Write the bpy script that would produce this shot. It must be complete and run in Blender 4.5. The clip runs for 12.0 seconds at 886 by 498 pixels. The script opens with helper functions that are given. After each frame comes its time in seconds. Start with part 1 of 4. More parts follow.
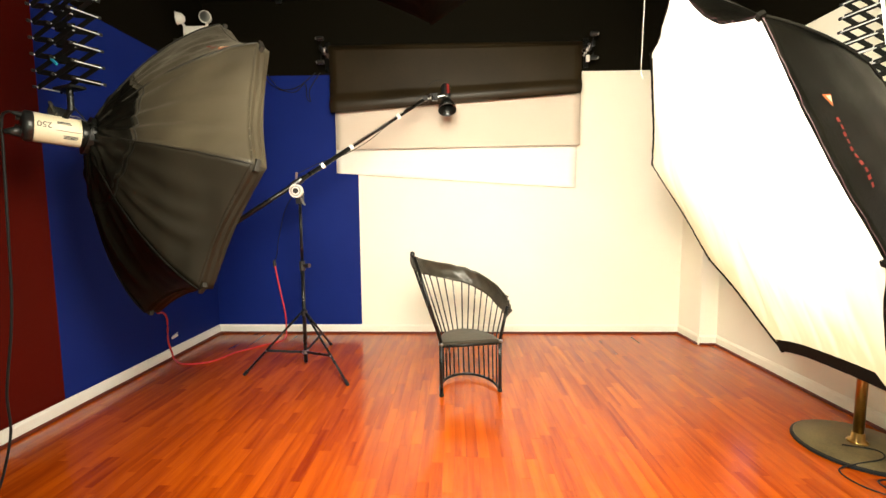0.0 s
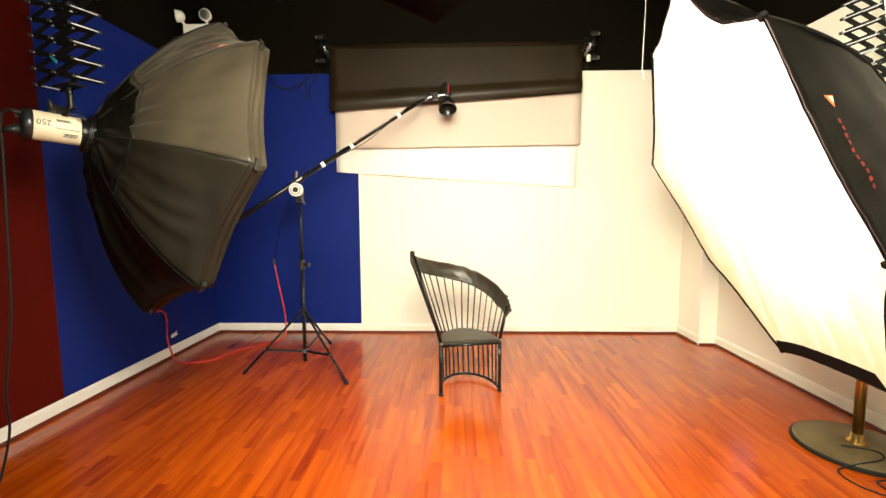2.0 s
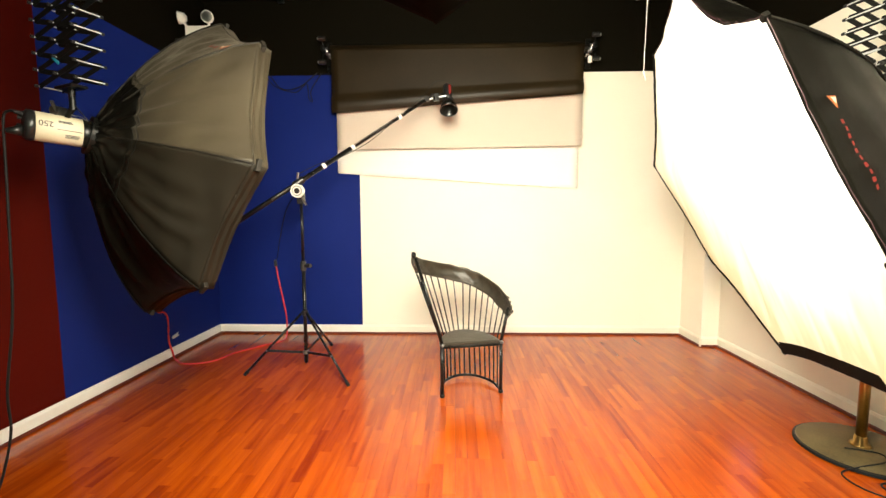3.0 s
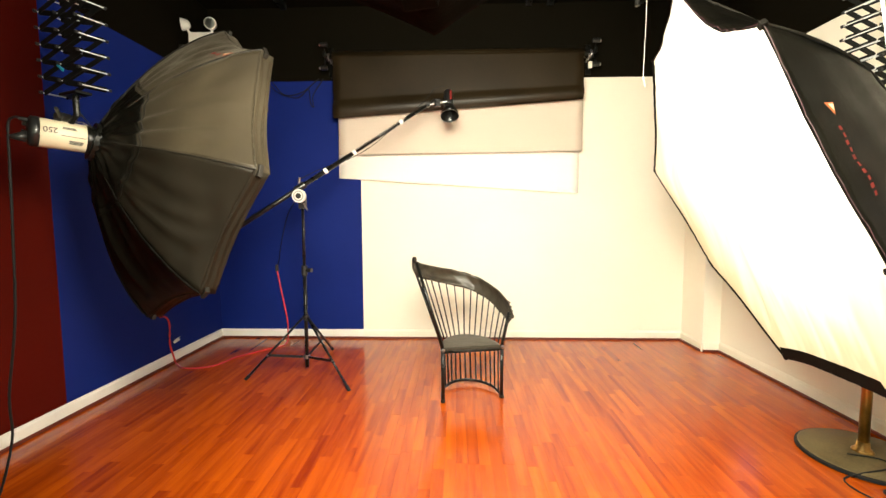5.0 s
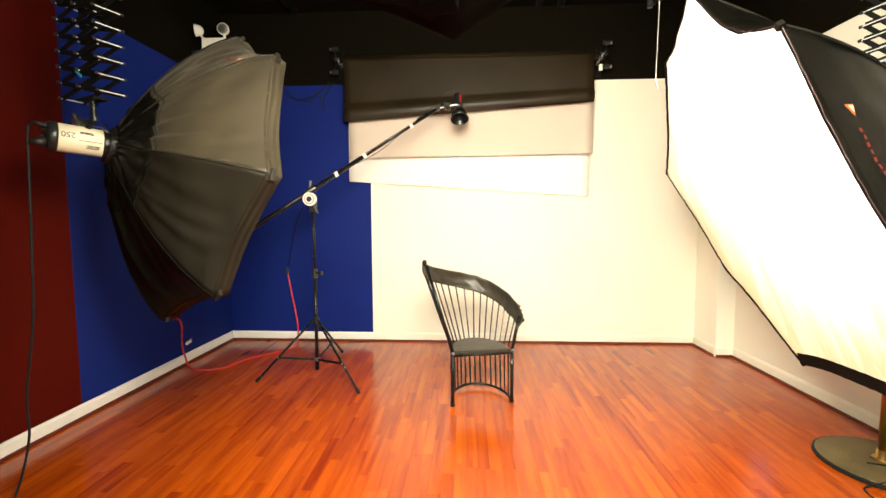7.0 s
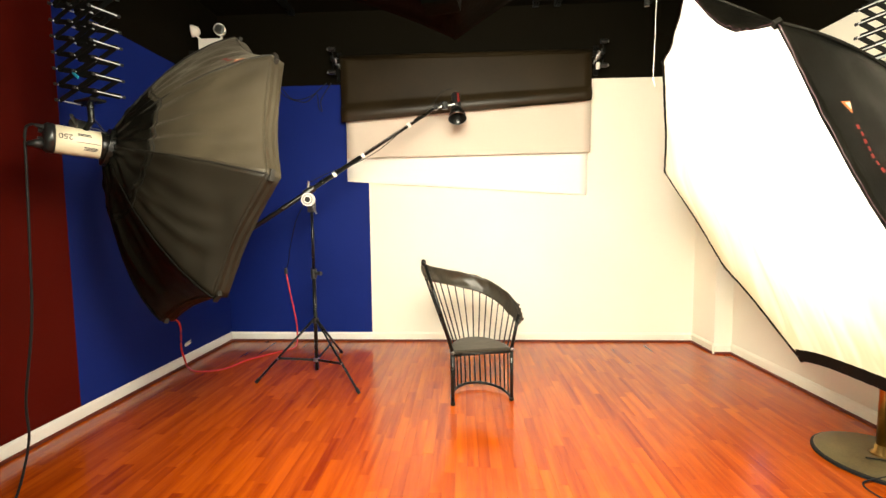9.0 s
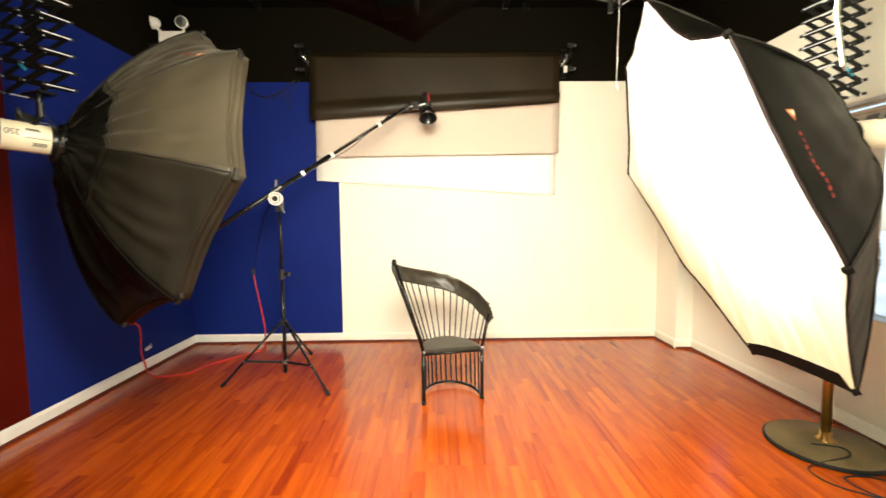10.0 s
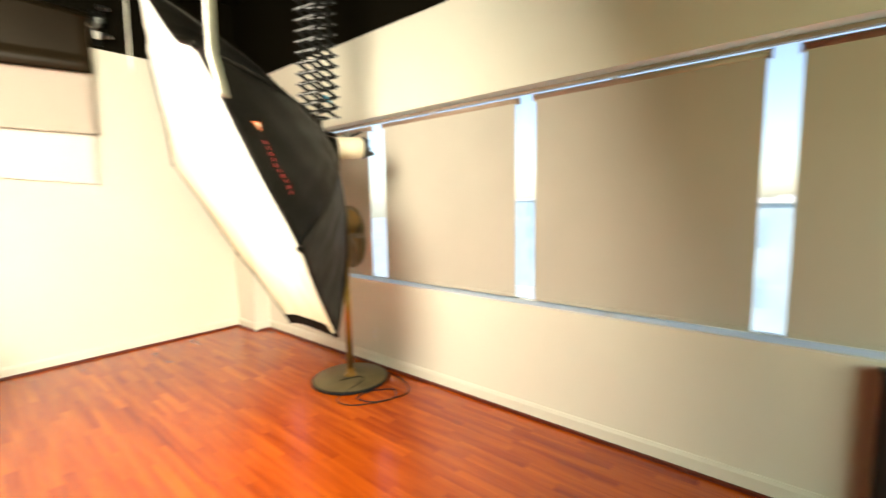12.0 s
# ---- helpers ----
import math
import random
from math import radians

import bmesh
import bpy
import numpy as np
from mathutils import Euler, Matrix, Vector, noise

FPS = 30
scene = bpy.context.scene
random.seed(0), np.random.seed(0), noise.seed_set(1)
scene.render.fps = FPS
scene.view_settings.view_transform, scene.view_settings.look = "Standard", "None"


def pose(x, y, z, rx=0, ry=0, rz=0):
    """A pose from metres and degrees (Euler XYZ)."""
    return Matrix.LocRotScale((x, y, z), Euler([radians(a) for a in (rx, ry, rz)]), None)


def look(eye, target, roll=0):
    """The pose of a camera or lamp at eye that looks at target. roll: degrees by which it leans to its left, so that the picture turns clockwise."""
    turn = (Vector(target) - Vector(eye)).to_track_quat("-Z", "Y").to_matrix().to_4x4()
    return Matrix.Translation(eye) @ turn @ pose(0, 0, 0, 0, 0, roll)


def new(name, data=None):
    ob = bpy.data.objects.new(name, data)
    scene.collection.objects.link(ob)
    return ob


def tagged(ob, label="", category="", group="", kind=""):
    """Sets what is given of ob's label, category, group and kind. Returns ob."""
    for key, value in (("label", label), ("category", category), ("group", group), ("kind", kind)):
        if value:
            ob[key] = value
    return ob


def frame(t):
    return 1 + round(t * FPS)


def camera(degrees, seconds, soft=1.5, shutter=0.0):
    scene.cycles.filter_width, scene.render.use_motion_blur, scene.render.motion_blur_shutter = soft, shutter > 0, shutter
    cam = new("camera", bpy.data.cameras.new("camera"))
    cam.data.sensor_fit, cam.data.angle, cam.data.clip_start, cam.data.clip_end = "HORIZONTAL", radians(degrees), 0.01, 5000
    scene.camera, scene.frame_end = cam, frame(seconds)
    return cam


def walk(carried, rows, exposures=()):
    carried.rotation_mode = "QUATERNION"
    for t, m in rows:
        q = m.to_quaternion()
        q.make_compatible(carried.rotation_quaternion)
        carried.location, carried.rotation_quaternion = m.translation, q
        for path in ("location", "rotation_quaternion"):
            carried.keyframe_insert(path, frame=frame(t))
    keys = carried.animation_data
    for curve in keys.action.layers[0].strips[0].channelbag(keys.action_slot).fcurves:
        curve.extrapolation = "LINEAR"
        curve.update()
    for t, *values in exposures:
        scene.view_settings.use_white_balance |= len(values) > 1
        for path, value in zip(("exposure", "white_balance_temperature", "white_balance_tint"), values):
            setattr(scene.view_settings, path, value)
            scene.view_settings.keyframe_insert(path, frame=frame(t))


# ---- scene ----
cam = camera(92.3, 12.0, shutter=0.5)
PATH = [
    (0, (0.241, 0.046, 1.437), (0.187, 2.037, 1.255), -0.4),
    (0.5, (0.244, 0.049, 1.438), (0.193, 2.04, 1.258), -0.4),
    (1, (0.245, 0.049, 1.438), (0.196, 2.04, 1.256), -0.3),
    (1.5, (0.241, 0.048, 1.44), (0.189, 2.039, 1.262), -0.2),
    (2, (0.238, 0.049, 1.439), (0.186, 2.04, 1.253), -0.2),
    (2.5, (0.238, 0.054, 1.44), (0.179, 2.045, 1.254), -0.2),
    (3, (0.238, 0.052, 1.438), (0.18, 2.043, 1.258), -0.2),
    (5, (0.242, 0.045, 1.443), (0.178, 2.038, 1.283), -0.2),
    (5.5, (0.24, 0.039, 1.445), (0.177, 2.032, 1.293), -0.2),
    (6, (0.236, 0.044, 1.446), (0.152, 2.036, 1.296), -0.2),
    (6.5, (0.235, 0.048, 1.444), (0.15, 2.04, 1.292), -0.3),
    (7, (0.229, 0.048, 1.446), (0.126, 2.04, 1.299), -0.2),
    (9, (0.222, 0.045, 1.445), (0.128, 2.037, 1.296), -0.6),
    (9.5, (0.221, 0.043, 1.444), (0.138, 2.036, 1.296), -0.4),
    (10, (0.239, 0.037, 1.448), (0.273, 2.031, 1.295), -0.5),
    (10.5, (0.282, 0.017, 1.448), (0.557, 1.991, 1.29), -0.9),
    (11, (0.365, -0.045, 1.446), (1.036, 1.831, 1.278), -1.0),
    (11.5, (0.46, -0.138, 1.447), (1.55, 1.528, 1.261), -0.7),
    (12, (0.537, -0.256, 1.453), (2.06, 1.021, 1.235), -1.0),
]
walk(cam, [(t, look(eye, target, roll)) for t, eye, target, roll in PATH])

# ---- world, light and exposure ----
world = bpy.data.worlds.new("world")
scene.world = world
world.use_nodes = True
_wn = world.node_tree.nodes
_sky = _wn.new("ShaderNodeTexSky")
_sky.sky_type = "NISHITA"
_sky.sun_disc = False
_sky.sun_elevation, _sky.sun_rotation = radians(40), radians(200)
world.node_tree.links.new(_sky.outputs[0], _wn["Background"].inputs[0])
_wn["Background"].inputs[1].default_value = 0.15
scene.view_settings.exposure = 1.5
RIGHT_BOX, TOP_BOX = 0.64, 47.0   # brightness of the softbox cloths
sun_data = bpy.data.lights.new("sun", "SUN")
sun_data.energy, sun_data.angle, sun_data.color = 3.0, radians(0.5), (1, 0.95, 0.88)
sun = new("sun", sun_data)
sun.matrix_world = look((-20, -30, 40), (10, 0, 0))
fill_data = bpy.data.lights.new("fill_lamp", "AREA")   # added fill light, greenish, in a made-up opening of the unseen back wall
fill_data.shape, fill_data.size, fill_data.size_y, fill_data.energy, fill_data.color = "RECTANGLE", 2.5, 1.35, 22.0, (0.78, 1.0, 0.56)
fill = new("fill_lamp", fill_data)
fill.matrix_world = look((1.1, -3.05, 1.475), (2.0, 0, 1.3))


# ---- materials ----
def mat(name, color, rough=0.6, metal=0.0, scale=6.0, vary=0.12, bump=0.0, fine=90.0, tint=None, spec=0.5, stretch=(1, 1, 1)):
    """A surface with stains at a large scale and grain at a fine one."""
    m = bpy.data.materials.new(name)
    m.use_nodes = True
    nt = m.node_tree
    n, l = nt.nodes, nt.links
    b = n["Principled BSDF"]
    b.inputs["Roughness"].default_value, b.inputs["Metallic"].default_value = rough, metal
    b.inputs["Specular IOR Level"].default_value = spec
    tc = n.new("ShaderNodeTexCoord")
    mp = n.new("ShaderNodeMapping")
    mp.inputs["Scale"].default_value = stretch
    l.new(tc.outputs["Object"], mp.inputs[0])
    big, small = n.new("ShaderNodeTexNoise"), n.new("ShaderNodeTexNoise")
    big.inputs["Scale"].default_value, big.inputs["Detail"].default_value = scale, 5
    small.inputs["Scale"].default_value, small.inputs["Detail"].default_value = fine, 3
    l.new(mp.outputs[0], big.inputs[0]), l.new(mp.outputs[0], small.inputs[0])
    add = n.new("ShaderNodeMath")
    add.operation = "MULTIPLY_ADD"
    l.new(small.outputs[0], add.inputs[0])
    add.inputs[1].default_value = 0.4
    l.new(big.outputs[0], add.inputs[2])
    ramp = n.new("ShaderNodeValToRGB")
    c = Vector(color)
    d = Vector(tint) if tint else c * (1 - 2 * vary)
    ramp.color_ramp.elements[0].position, ramp.color_ramp.elements[1].position = 0.4, 0.95
    ramp.color_ramp.elements[0].color, ramp.color_ramp.elements[1].color = (*d, 1), (*(c * (1 + vary * 0.4)), 1)
    l.new(add.outputs[0], ramp.inputs[0])
    l.new(ramp.outputs[0], b.inputs["Base Color"])
    if rough < 0.95:
        rr = n.new("ShaderNodeMapRange")
        rr.inputs[3].default_value, rr.inputs[4].default_value = max(0.02, rough - 0.08), min(1, rough + 0.1)
        l.new(big.outputs[0], rr.inputs[0])
        l.new(rr.outputs[0], b.inputs["Roughness"])
    if bump:
        bp = n.new("ShaderNodeBump")
        bp.inputs["Strength"].default_value, bp.inputs["Distance"].default_value = bump, 0.01
        l.new(add.outputs[0], bp.inputs["Height"])
        l.new(bp.outputs[0], b.inputs["Normal"])
    return m


def wood_mat(name, per_object):
    """Glossy reddish laminate: each strip has its own tone, with grain along y."""
    m = bpy.data.materials.new(name)
    m.use_nodes = True
    n, l = m.node_tree.nodes, m.node_tree.links
    b = n["Principled BSDF"]
    if per_object:
        rnd = n.new("ShaderNodeObjectInfo").outputs["Random"]
    else:
        rnd = n.new("ShaderNodeNewGeometry").outputs["Random Per Island"]
    pos = n.new("ShaderNodeNewGeometry").outputs["Position"]
    off = n.new("ShaderNodeVectorMath")
    off.operation = "MULTIPLY_ADD"
    comb = n.new("ShaderNodeCombineXYZ")
    for k in range(3):
        l.new(rnd, comb.inputs[k])
    l.new(comb.outputs[0], off.inputs[0])
    off.inputs[1].default_value = (37, 61, 13)
    l.new(pos, off.inputs[2])
    mp = n.new("ShaderNodeMapping")
    mp.inputs["Scale"].default_value = (1, 0.07, 1)
    l.new(off.outputs[0], mp.inputs[0])
    grain, fig = n.new("ShaderNodeTexNoise"), n.new("ShaderNodeTexNoise")
    grain.inputs["Scale"].default_value, grain.inputs["Detail"].default_value = 130, 4
    fig.inputs["Scale"].default_value, fig.inputs["Detail"].default_value, fig.inputs["Distortion"].default_value = 14, 3, 0.6
    l.new(mp.outputs[0], grain.inputs[0]), l.new(mp.outputs[0], fig.inputs[0])
    mix = n.new("ShaderNodeMath")
    mix.operation = "MULTIPLY_ADD"
    l.new(grain.outputs[0], mix.inputs[0])
    mix.inputs[1].default_value = 0.22
    l.new(fig.outputs[0], mix.inputs[2])
    sc = n.new("ShaderNodeMath")
    sc.operation = "MULTIPLY_ADD"
    l.new(rnd, sc.inputs[0])
    sc.inputs[1].default_value = 0.18
    l.new(mix.outputs[0], sc.inputs[2])
    ramp = n.new("ShaderNodeValToRGB")
    e = ramp.color_ramp.elements
    e[0].position, e[0].color = 0.31, (*FLOOR_DARK, 1)
    e[1].position, e[1].color = 1.2 / 1.2, (*FLOOR_LIGHT, 1)
    l.new(sc.outputs[0], ramp.inputs[0])
    l.new(ramp.outputs[0], b.inputs["Base Color"])
    b.inputs["Specular IOR Level"].default_value = 0.62
    smear = n.new("ShaderNodeTexNoise")
    smear.inputs["Scale"].default_value = 2.5
    l.new(pos, smear.inputs[0])
    rr = n.new("ShaderNodeMapRange")
    rr.inputs[3].default_value, rr.inputs[4].default_value = 0.13, 0.27
    l.new(smear.outputs[0], rr.inputs[0])
    l.new(rr.outputs[0], b.inputs["Roughness"])
    bp = n.new("ShaderNodeBump")
    bp.inputs["Strength"].default_value, bp.inputs["Distance"].default_value = 0.02, 0.004
    l.new(grain.outputs[0], bp.inputs["Height"])
    l.new(bp.outputs[0], b.inputs["Normal"])
    return m


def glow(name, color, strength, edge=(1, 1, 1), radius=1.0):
    """A lit white cloth: glow painted brightest off-centre, weaker and yellower towards the rim, soft creases painted
    in.
    """
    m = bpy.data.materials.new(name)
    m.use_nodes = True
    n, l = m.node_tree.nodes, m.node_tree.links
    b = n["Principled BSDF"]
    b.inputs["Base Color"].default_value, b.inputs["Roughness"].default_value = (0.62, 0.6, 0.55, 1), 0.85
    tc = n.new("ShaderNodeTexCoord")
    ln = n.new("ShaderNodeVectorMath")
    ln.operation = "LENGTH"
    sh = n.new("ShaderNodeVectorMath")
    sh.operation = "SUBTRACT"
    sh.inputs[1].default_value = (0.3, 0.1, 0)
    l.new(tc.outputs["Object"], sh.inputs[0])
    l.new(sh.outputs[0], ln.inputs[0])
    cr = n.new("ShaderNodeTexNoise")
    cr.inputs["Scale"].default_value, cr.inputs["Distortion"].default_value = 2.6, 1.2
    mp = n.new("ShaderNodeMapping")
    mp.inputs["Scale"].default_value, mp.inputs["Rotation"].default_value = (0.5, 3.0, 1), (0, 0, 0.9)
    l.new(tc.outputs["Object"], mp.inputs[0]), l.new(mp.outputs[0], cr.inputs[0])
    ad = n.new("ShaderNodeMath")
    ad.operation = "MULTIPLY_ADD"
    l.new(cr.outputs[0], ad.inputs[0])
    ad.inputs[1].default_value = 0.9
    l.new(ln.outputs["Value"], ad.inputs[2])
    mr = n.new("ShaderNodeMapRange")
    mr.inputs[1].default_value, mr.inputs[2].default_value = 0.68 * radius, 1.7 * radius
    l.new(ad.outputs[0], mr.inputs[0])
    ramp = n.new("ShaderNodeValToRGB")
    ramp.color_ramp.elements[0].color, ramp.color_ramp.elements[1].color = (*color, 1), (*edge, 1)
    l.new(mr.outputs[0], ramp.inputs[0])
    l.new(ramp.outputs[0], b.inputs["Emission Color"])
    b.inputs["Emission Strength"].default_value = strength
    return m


FLOOR_DARK, FLOOR_LIGHT = (0.18, 0.0102, 0.0008), (0.57, 0.1, 0.002)
M_CREAM = mat("cream_paint", (0.86, 0.825, 0.7), 0.7, scale=1.2, vary=0.03, bump=0.03, fine=160)
M_BLUE = mat("blue_paint", (0.008, 0.02, 0.165), 0.55, scale=1.5, vary=0.08, bump=0.03, fine=160, spec=0.08)
M_RED = mat("dark_red_paint", (0.082, 0.005, 0.0022), 0.6, scale=1.5, vary=0.08, bump=0.03, fine=160, spec=0.06)
M_BLACKWALL = mat("black_paint", (0.0055, 0.0044, 0.0022), 0.75, scale=1.5, vary=0.1, bump=0.03, fine=160, spec=0.04)
M_WHITE = mat("white_gloss_paint", (0.86, 0.84, 0.78), 0.4, scale=3, vary=0.04)
M_SHOE = mat("reddish_wood_trim", (0.13, 0.02, 0.008), 0.4, scale=8, vary=0.15)
M_PLANK = wood_mat("laminate_strip", True)
M_PLANKS = wood_mat("laminate_strips", False)
M_SUB = mat("dark_joint", (0.06, 0.012, 0.005), 0.7)
# Copies of one black nylon: light and shade put into their tones, besides real dust.
M_DUSTLIT = mat("dusty_black_nylon_lit", (0.039, 0.031, 0.0185), 0.4, scale=2.2, vary=0.34, bump=0.3, fine=240, spec=0.25, stretch=(0.5, 2.4, 1))
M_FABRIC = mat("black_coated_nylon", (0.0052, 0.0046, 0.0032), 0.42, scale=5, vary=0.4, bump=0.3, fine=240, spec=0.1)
_fb = M_DUSTLIT.node_tree.nodes["Principled BSDF"]   # dusty nap, raised to brighten the lit copy
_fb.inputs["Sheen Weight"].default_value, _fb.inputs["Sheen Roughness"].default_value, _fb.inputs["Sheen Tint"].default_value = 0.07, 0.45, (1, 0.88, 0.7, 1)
M_HALFLIT = mat("half_lit_black_nylon", (0.0145, 0.012, 0.008), 0.42, scale=2.2, vary=0.34, bump=0.3, fine=240, spec=0.15, stretch=(0.5, 2.4, 1))
M_STRAP = mat("dark_grey_webbing", (0.014, 0.012, 0.009), 0.6, bump=0.2, fine=250, spec=0.2)
M_BINDING = mat("black_webbing_binding", (0.0035, 0.003, 0.002), 0.8, bump=0.2, fine=250, spec=0.08)
M_REDTRIM = mat("dark_red_piping", (0.025, 0.002, 0.005), 0.6)
M_ORANGE = mat("orange_print", (0.5, 0.12, 0.03), 0.6)
M_REDINK = mat("red_print", (0.2, 0.012, 0.008), 0.6)
M_INK = mat("black_print", (0.02, 0.02, 0.02), 0.6)
M_IVORY = mat("ivory_enamel", (0.72, 0.63, 0.46), 0.4, scale=5, vary=0.05)
M_BLKPLASTIC = mat("black_plastic", (0.014, 0.014, 0.014), 0.35, scale=12, vary=0.15)
M_BLKMATTE = mat("matt_black_metal", (0.005, 0.005, 0.0045), 0.55, scale=14, vary=0.15, spec=0.2)
M_BLKMETAL = mat("black_enamelled_metal", (0.006, 0.006, 0.005), 0.28, scale=14, vary=0.15, spec=0.28)
M_CHAIRSEAT = mat("worn_black_leather", (0.042, 0.036, 0.025), 0.36, scale=14, vary=0.3, bump=0.45, fine=110)
M_STEEL = mat("bright_steel", (0.42, 0.42, 0.4), 0.33, 1.0, scale=20, vary=0.1)
M_ZINC = mat("zinc_plated_steel", (0.7, 0.71, 0.7), 0.3, 0.4, scale=20, vary=0.1)
M_BRASS = mat("aged_brass", (0.5, 0.3, 0.09), 0.3, 1.0, scale=9, vary=0.2)
M_PLATE = mat("dull_bronze_plate", (0.19, 0.145, 0.066), 0.45, 0.3, scale=5, vary=0.3)
M_RUBBER = mat("black_rubber", (0.009, 0.009, 0.009), 0.6, spec=0.25)
M_REDCABLE = mat("red_cable", (0.7, 0.03, 0.02), 0.45)
M_BLACKPAPER = mat("black_background_paper", (0.022, 0.0145, 0.006), 0.42, scale=2.2, vary=0.25, bump=0.06, fine=60, spec=0.25)
M_GREYPAPER = mat("warm_grey_background_paper", (0.62, 0.53, 0.44), 0.8, scale=1.0, vary=0.03, bump=0.03, fine=60)
M_CREAMPAPER = mat("cream_background_paper", (0.88, 0.86, 0.8), 0.8, scale=1.0, vary=0.02, bump=0.03, fine=60)
M_BLIND = mat("beige_roller_blind", (0.59, 0.54, 0.455), 0.85, scale=2, vary=0.04, bump=0.08, fine=500)
M_ALU = mat("window_aluminium", (0.55, 0.57, 0.58), 0.4, 0.6)
M_RAIL = mat("brown_lacquered_rail", (0.42, 0.3, 0.22), 0.5, scale=9, vary=0.12)
M_TAPE = mat("white_webbing", (0.72, 0.7, 0.6), 0.7, bump=0.15, fine=200)
M_CYAN = mat("cyan_label", (0.02, 0.35, 0.55), 0.5)
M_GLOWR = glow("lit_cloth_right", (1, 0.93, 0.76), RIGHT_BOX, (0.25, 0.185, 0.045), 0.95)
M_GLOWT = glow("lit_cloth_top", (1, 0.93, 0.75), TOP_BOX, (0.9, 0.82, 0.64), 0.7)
M_CLOTH = mat("white_diffuser_cloth", (0.8, 0.78, 0.74), 0.85)
M_FARWALL = mat("far_concrete", (0.5, 0.62, 0.66), 0.8, scale=0.5, vary=0.15)
M_FARGLASS = mat("far_window_glass", (0.4, 0.53, 0.6), 0.4, scale=0.5, vary=0.1)
M_GROUND = mat("far_ground", (0.5, 0.56, 0.57), 0.9, scale=0.1, vary=0.2)
M_GLASS = bpy.data.materials.new("window_glass")
M_GLASS.use_nodes = True
_b = M_GLASS.node_tree.nodes["Principled BSDF"]
_b.inputs["Transmission Weight"].default_value, _b.inputs["Roughness"].default_value, _b.inputs["IOR"].default_value = 1.0, 0.0, 1.45


# ---- mesh helpers ----
def mesh_of(name, bm, material, smooth=False):
    bmesh.ops.recalc_face_normals(bm, faces=bm.faces[:])
    me = bpy.data.meshes.new(name)
    bm.to_mesh(me)
    bm.free()
    me.materials.append(material)
    if smooth:
        me.shade_smooth()
    return me


def solid(name, bm, material, label="", category="", group="", kind="", smooth=False):
    return tagged(new(name, mesh_of(name, bm, material, smooth)), label, category, group, kind)


def empty(name, label, category, group="", kind="", at=None):
    ob = new(name)
    ob.empty_display_size = 0.1
    if at is not None:
        ob.matrix_world = at
    return tagged(ob, label, category, group, kind)


def part(name, bm, material, parent, label="", smooth=False):
    """One mesh under a thing; its mesh is in the thing's own axes."""
    ob = new(name, mesh_of(name, bm, material, smooth))
    ob.parent = parent
    return tagged(ob, label)


def box(x0, x1, y0, y1, z0, z1, bevel=0.0, bm=None, m=None):
    bm = bm or bmesh.new()
    v = bmesh.ops.create_cube(bm, size=1)["verts"]
    t = Matrix.Translation(((x0 + x1) / 2, (y0 + y1) / 2, (z0 + z1) / 2)) @ Matrix.Diagonal((x1 - x0, y1 - y0, z1 - z0, 1))
    bmesh.ops.transform(bm, verts=v, matrix=(m @ t) if m else t)
    if bevel:
        es = list({e for w in v for e in w.link_edges})
        bmesh.ops.bevel(bm, geom=es, offset=bevel, segments=2, affect="EDGES", profile=0.6)
    return bm


def frame_of(d):
    """Axes whose z lies along d."""
    return Vector(d).to_track_quat("Z", "Y").to_matrix().to_4x4()


def rod(a, b, r, r2=None, n=12, bm=None):
    bm = bm or bmesh.new()
    a, b = Vector(a), Vector(b)
    m = Matrix.Translation((a + b) / 2) @ frame_of(b - a)
    bmesh.ops.create_cone(bm, cap_ends=True, segments=n, radius1=r, radius2=r if r2 is None else r2, depth=(b - a).length, matrix=m)
    return bm


def lathe(profile, n=24, bm=None, m=None, ring=False):
    """A turned body round z from (radius, z) pairs."""
    bm = bm or bmesh.new()
    rings = []
    for r, z in profile:
        rings.append([bm.verts.new((r * math.cos(2 * math.pi * k / n), r * math.sin(2 * math.pi * k / n), z)) for k in range(n)])
    for p, q in zip(rings, rings[1:] + rings[:1] if ring else rings[1:]):
        for k in range(n):
            bm.faces.new((p[k], p[(k + 1) % n], q[(k + 1) % n], q[k]))
    if not ring:
        bm.faces.new(rings[0][::-1])
        bm.faces.new(rings[-1])
    if m:
        bmesh.ops.transform(bm, verts=[v for g in rings for v in g], matrix=m)
    return bm


def smooth_line(points, steps=8):
    """A soft curve through the points."""
    p = [Vector(q) for q in points]
    p = [2 * p[0] - p[1]] + p + [2 * p[-1] - p[-2]]
    out = []
    for i in range(1, len(p) - 2):
        for s in range(steps):
            t = s / steps
            out.append(0.5 * (2 * p[i] + (p[i + 1] - p[i - 1]) * t + (2 * p[i - 1] - 5 * p[i] + 4 * p[i + 1] - p[i + 2]) * t * t
                              + (3 * p[i] - p[i - 1] - 3 * p[i + 1] + p[i + 2]) * t ** 3))
    return out + [p[-2]]


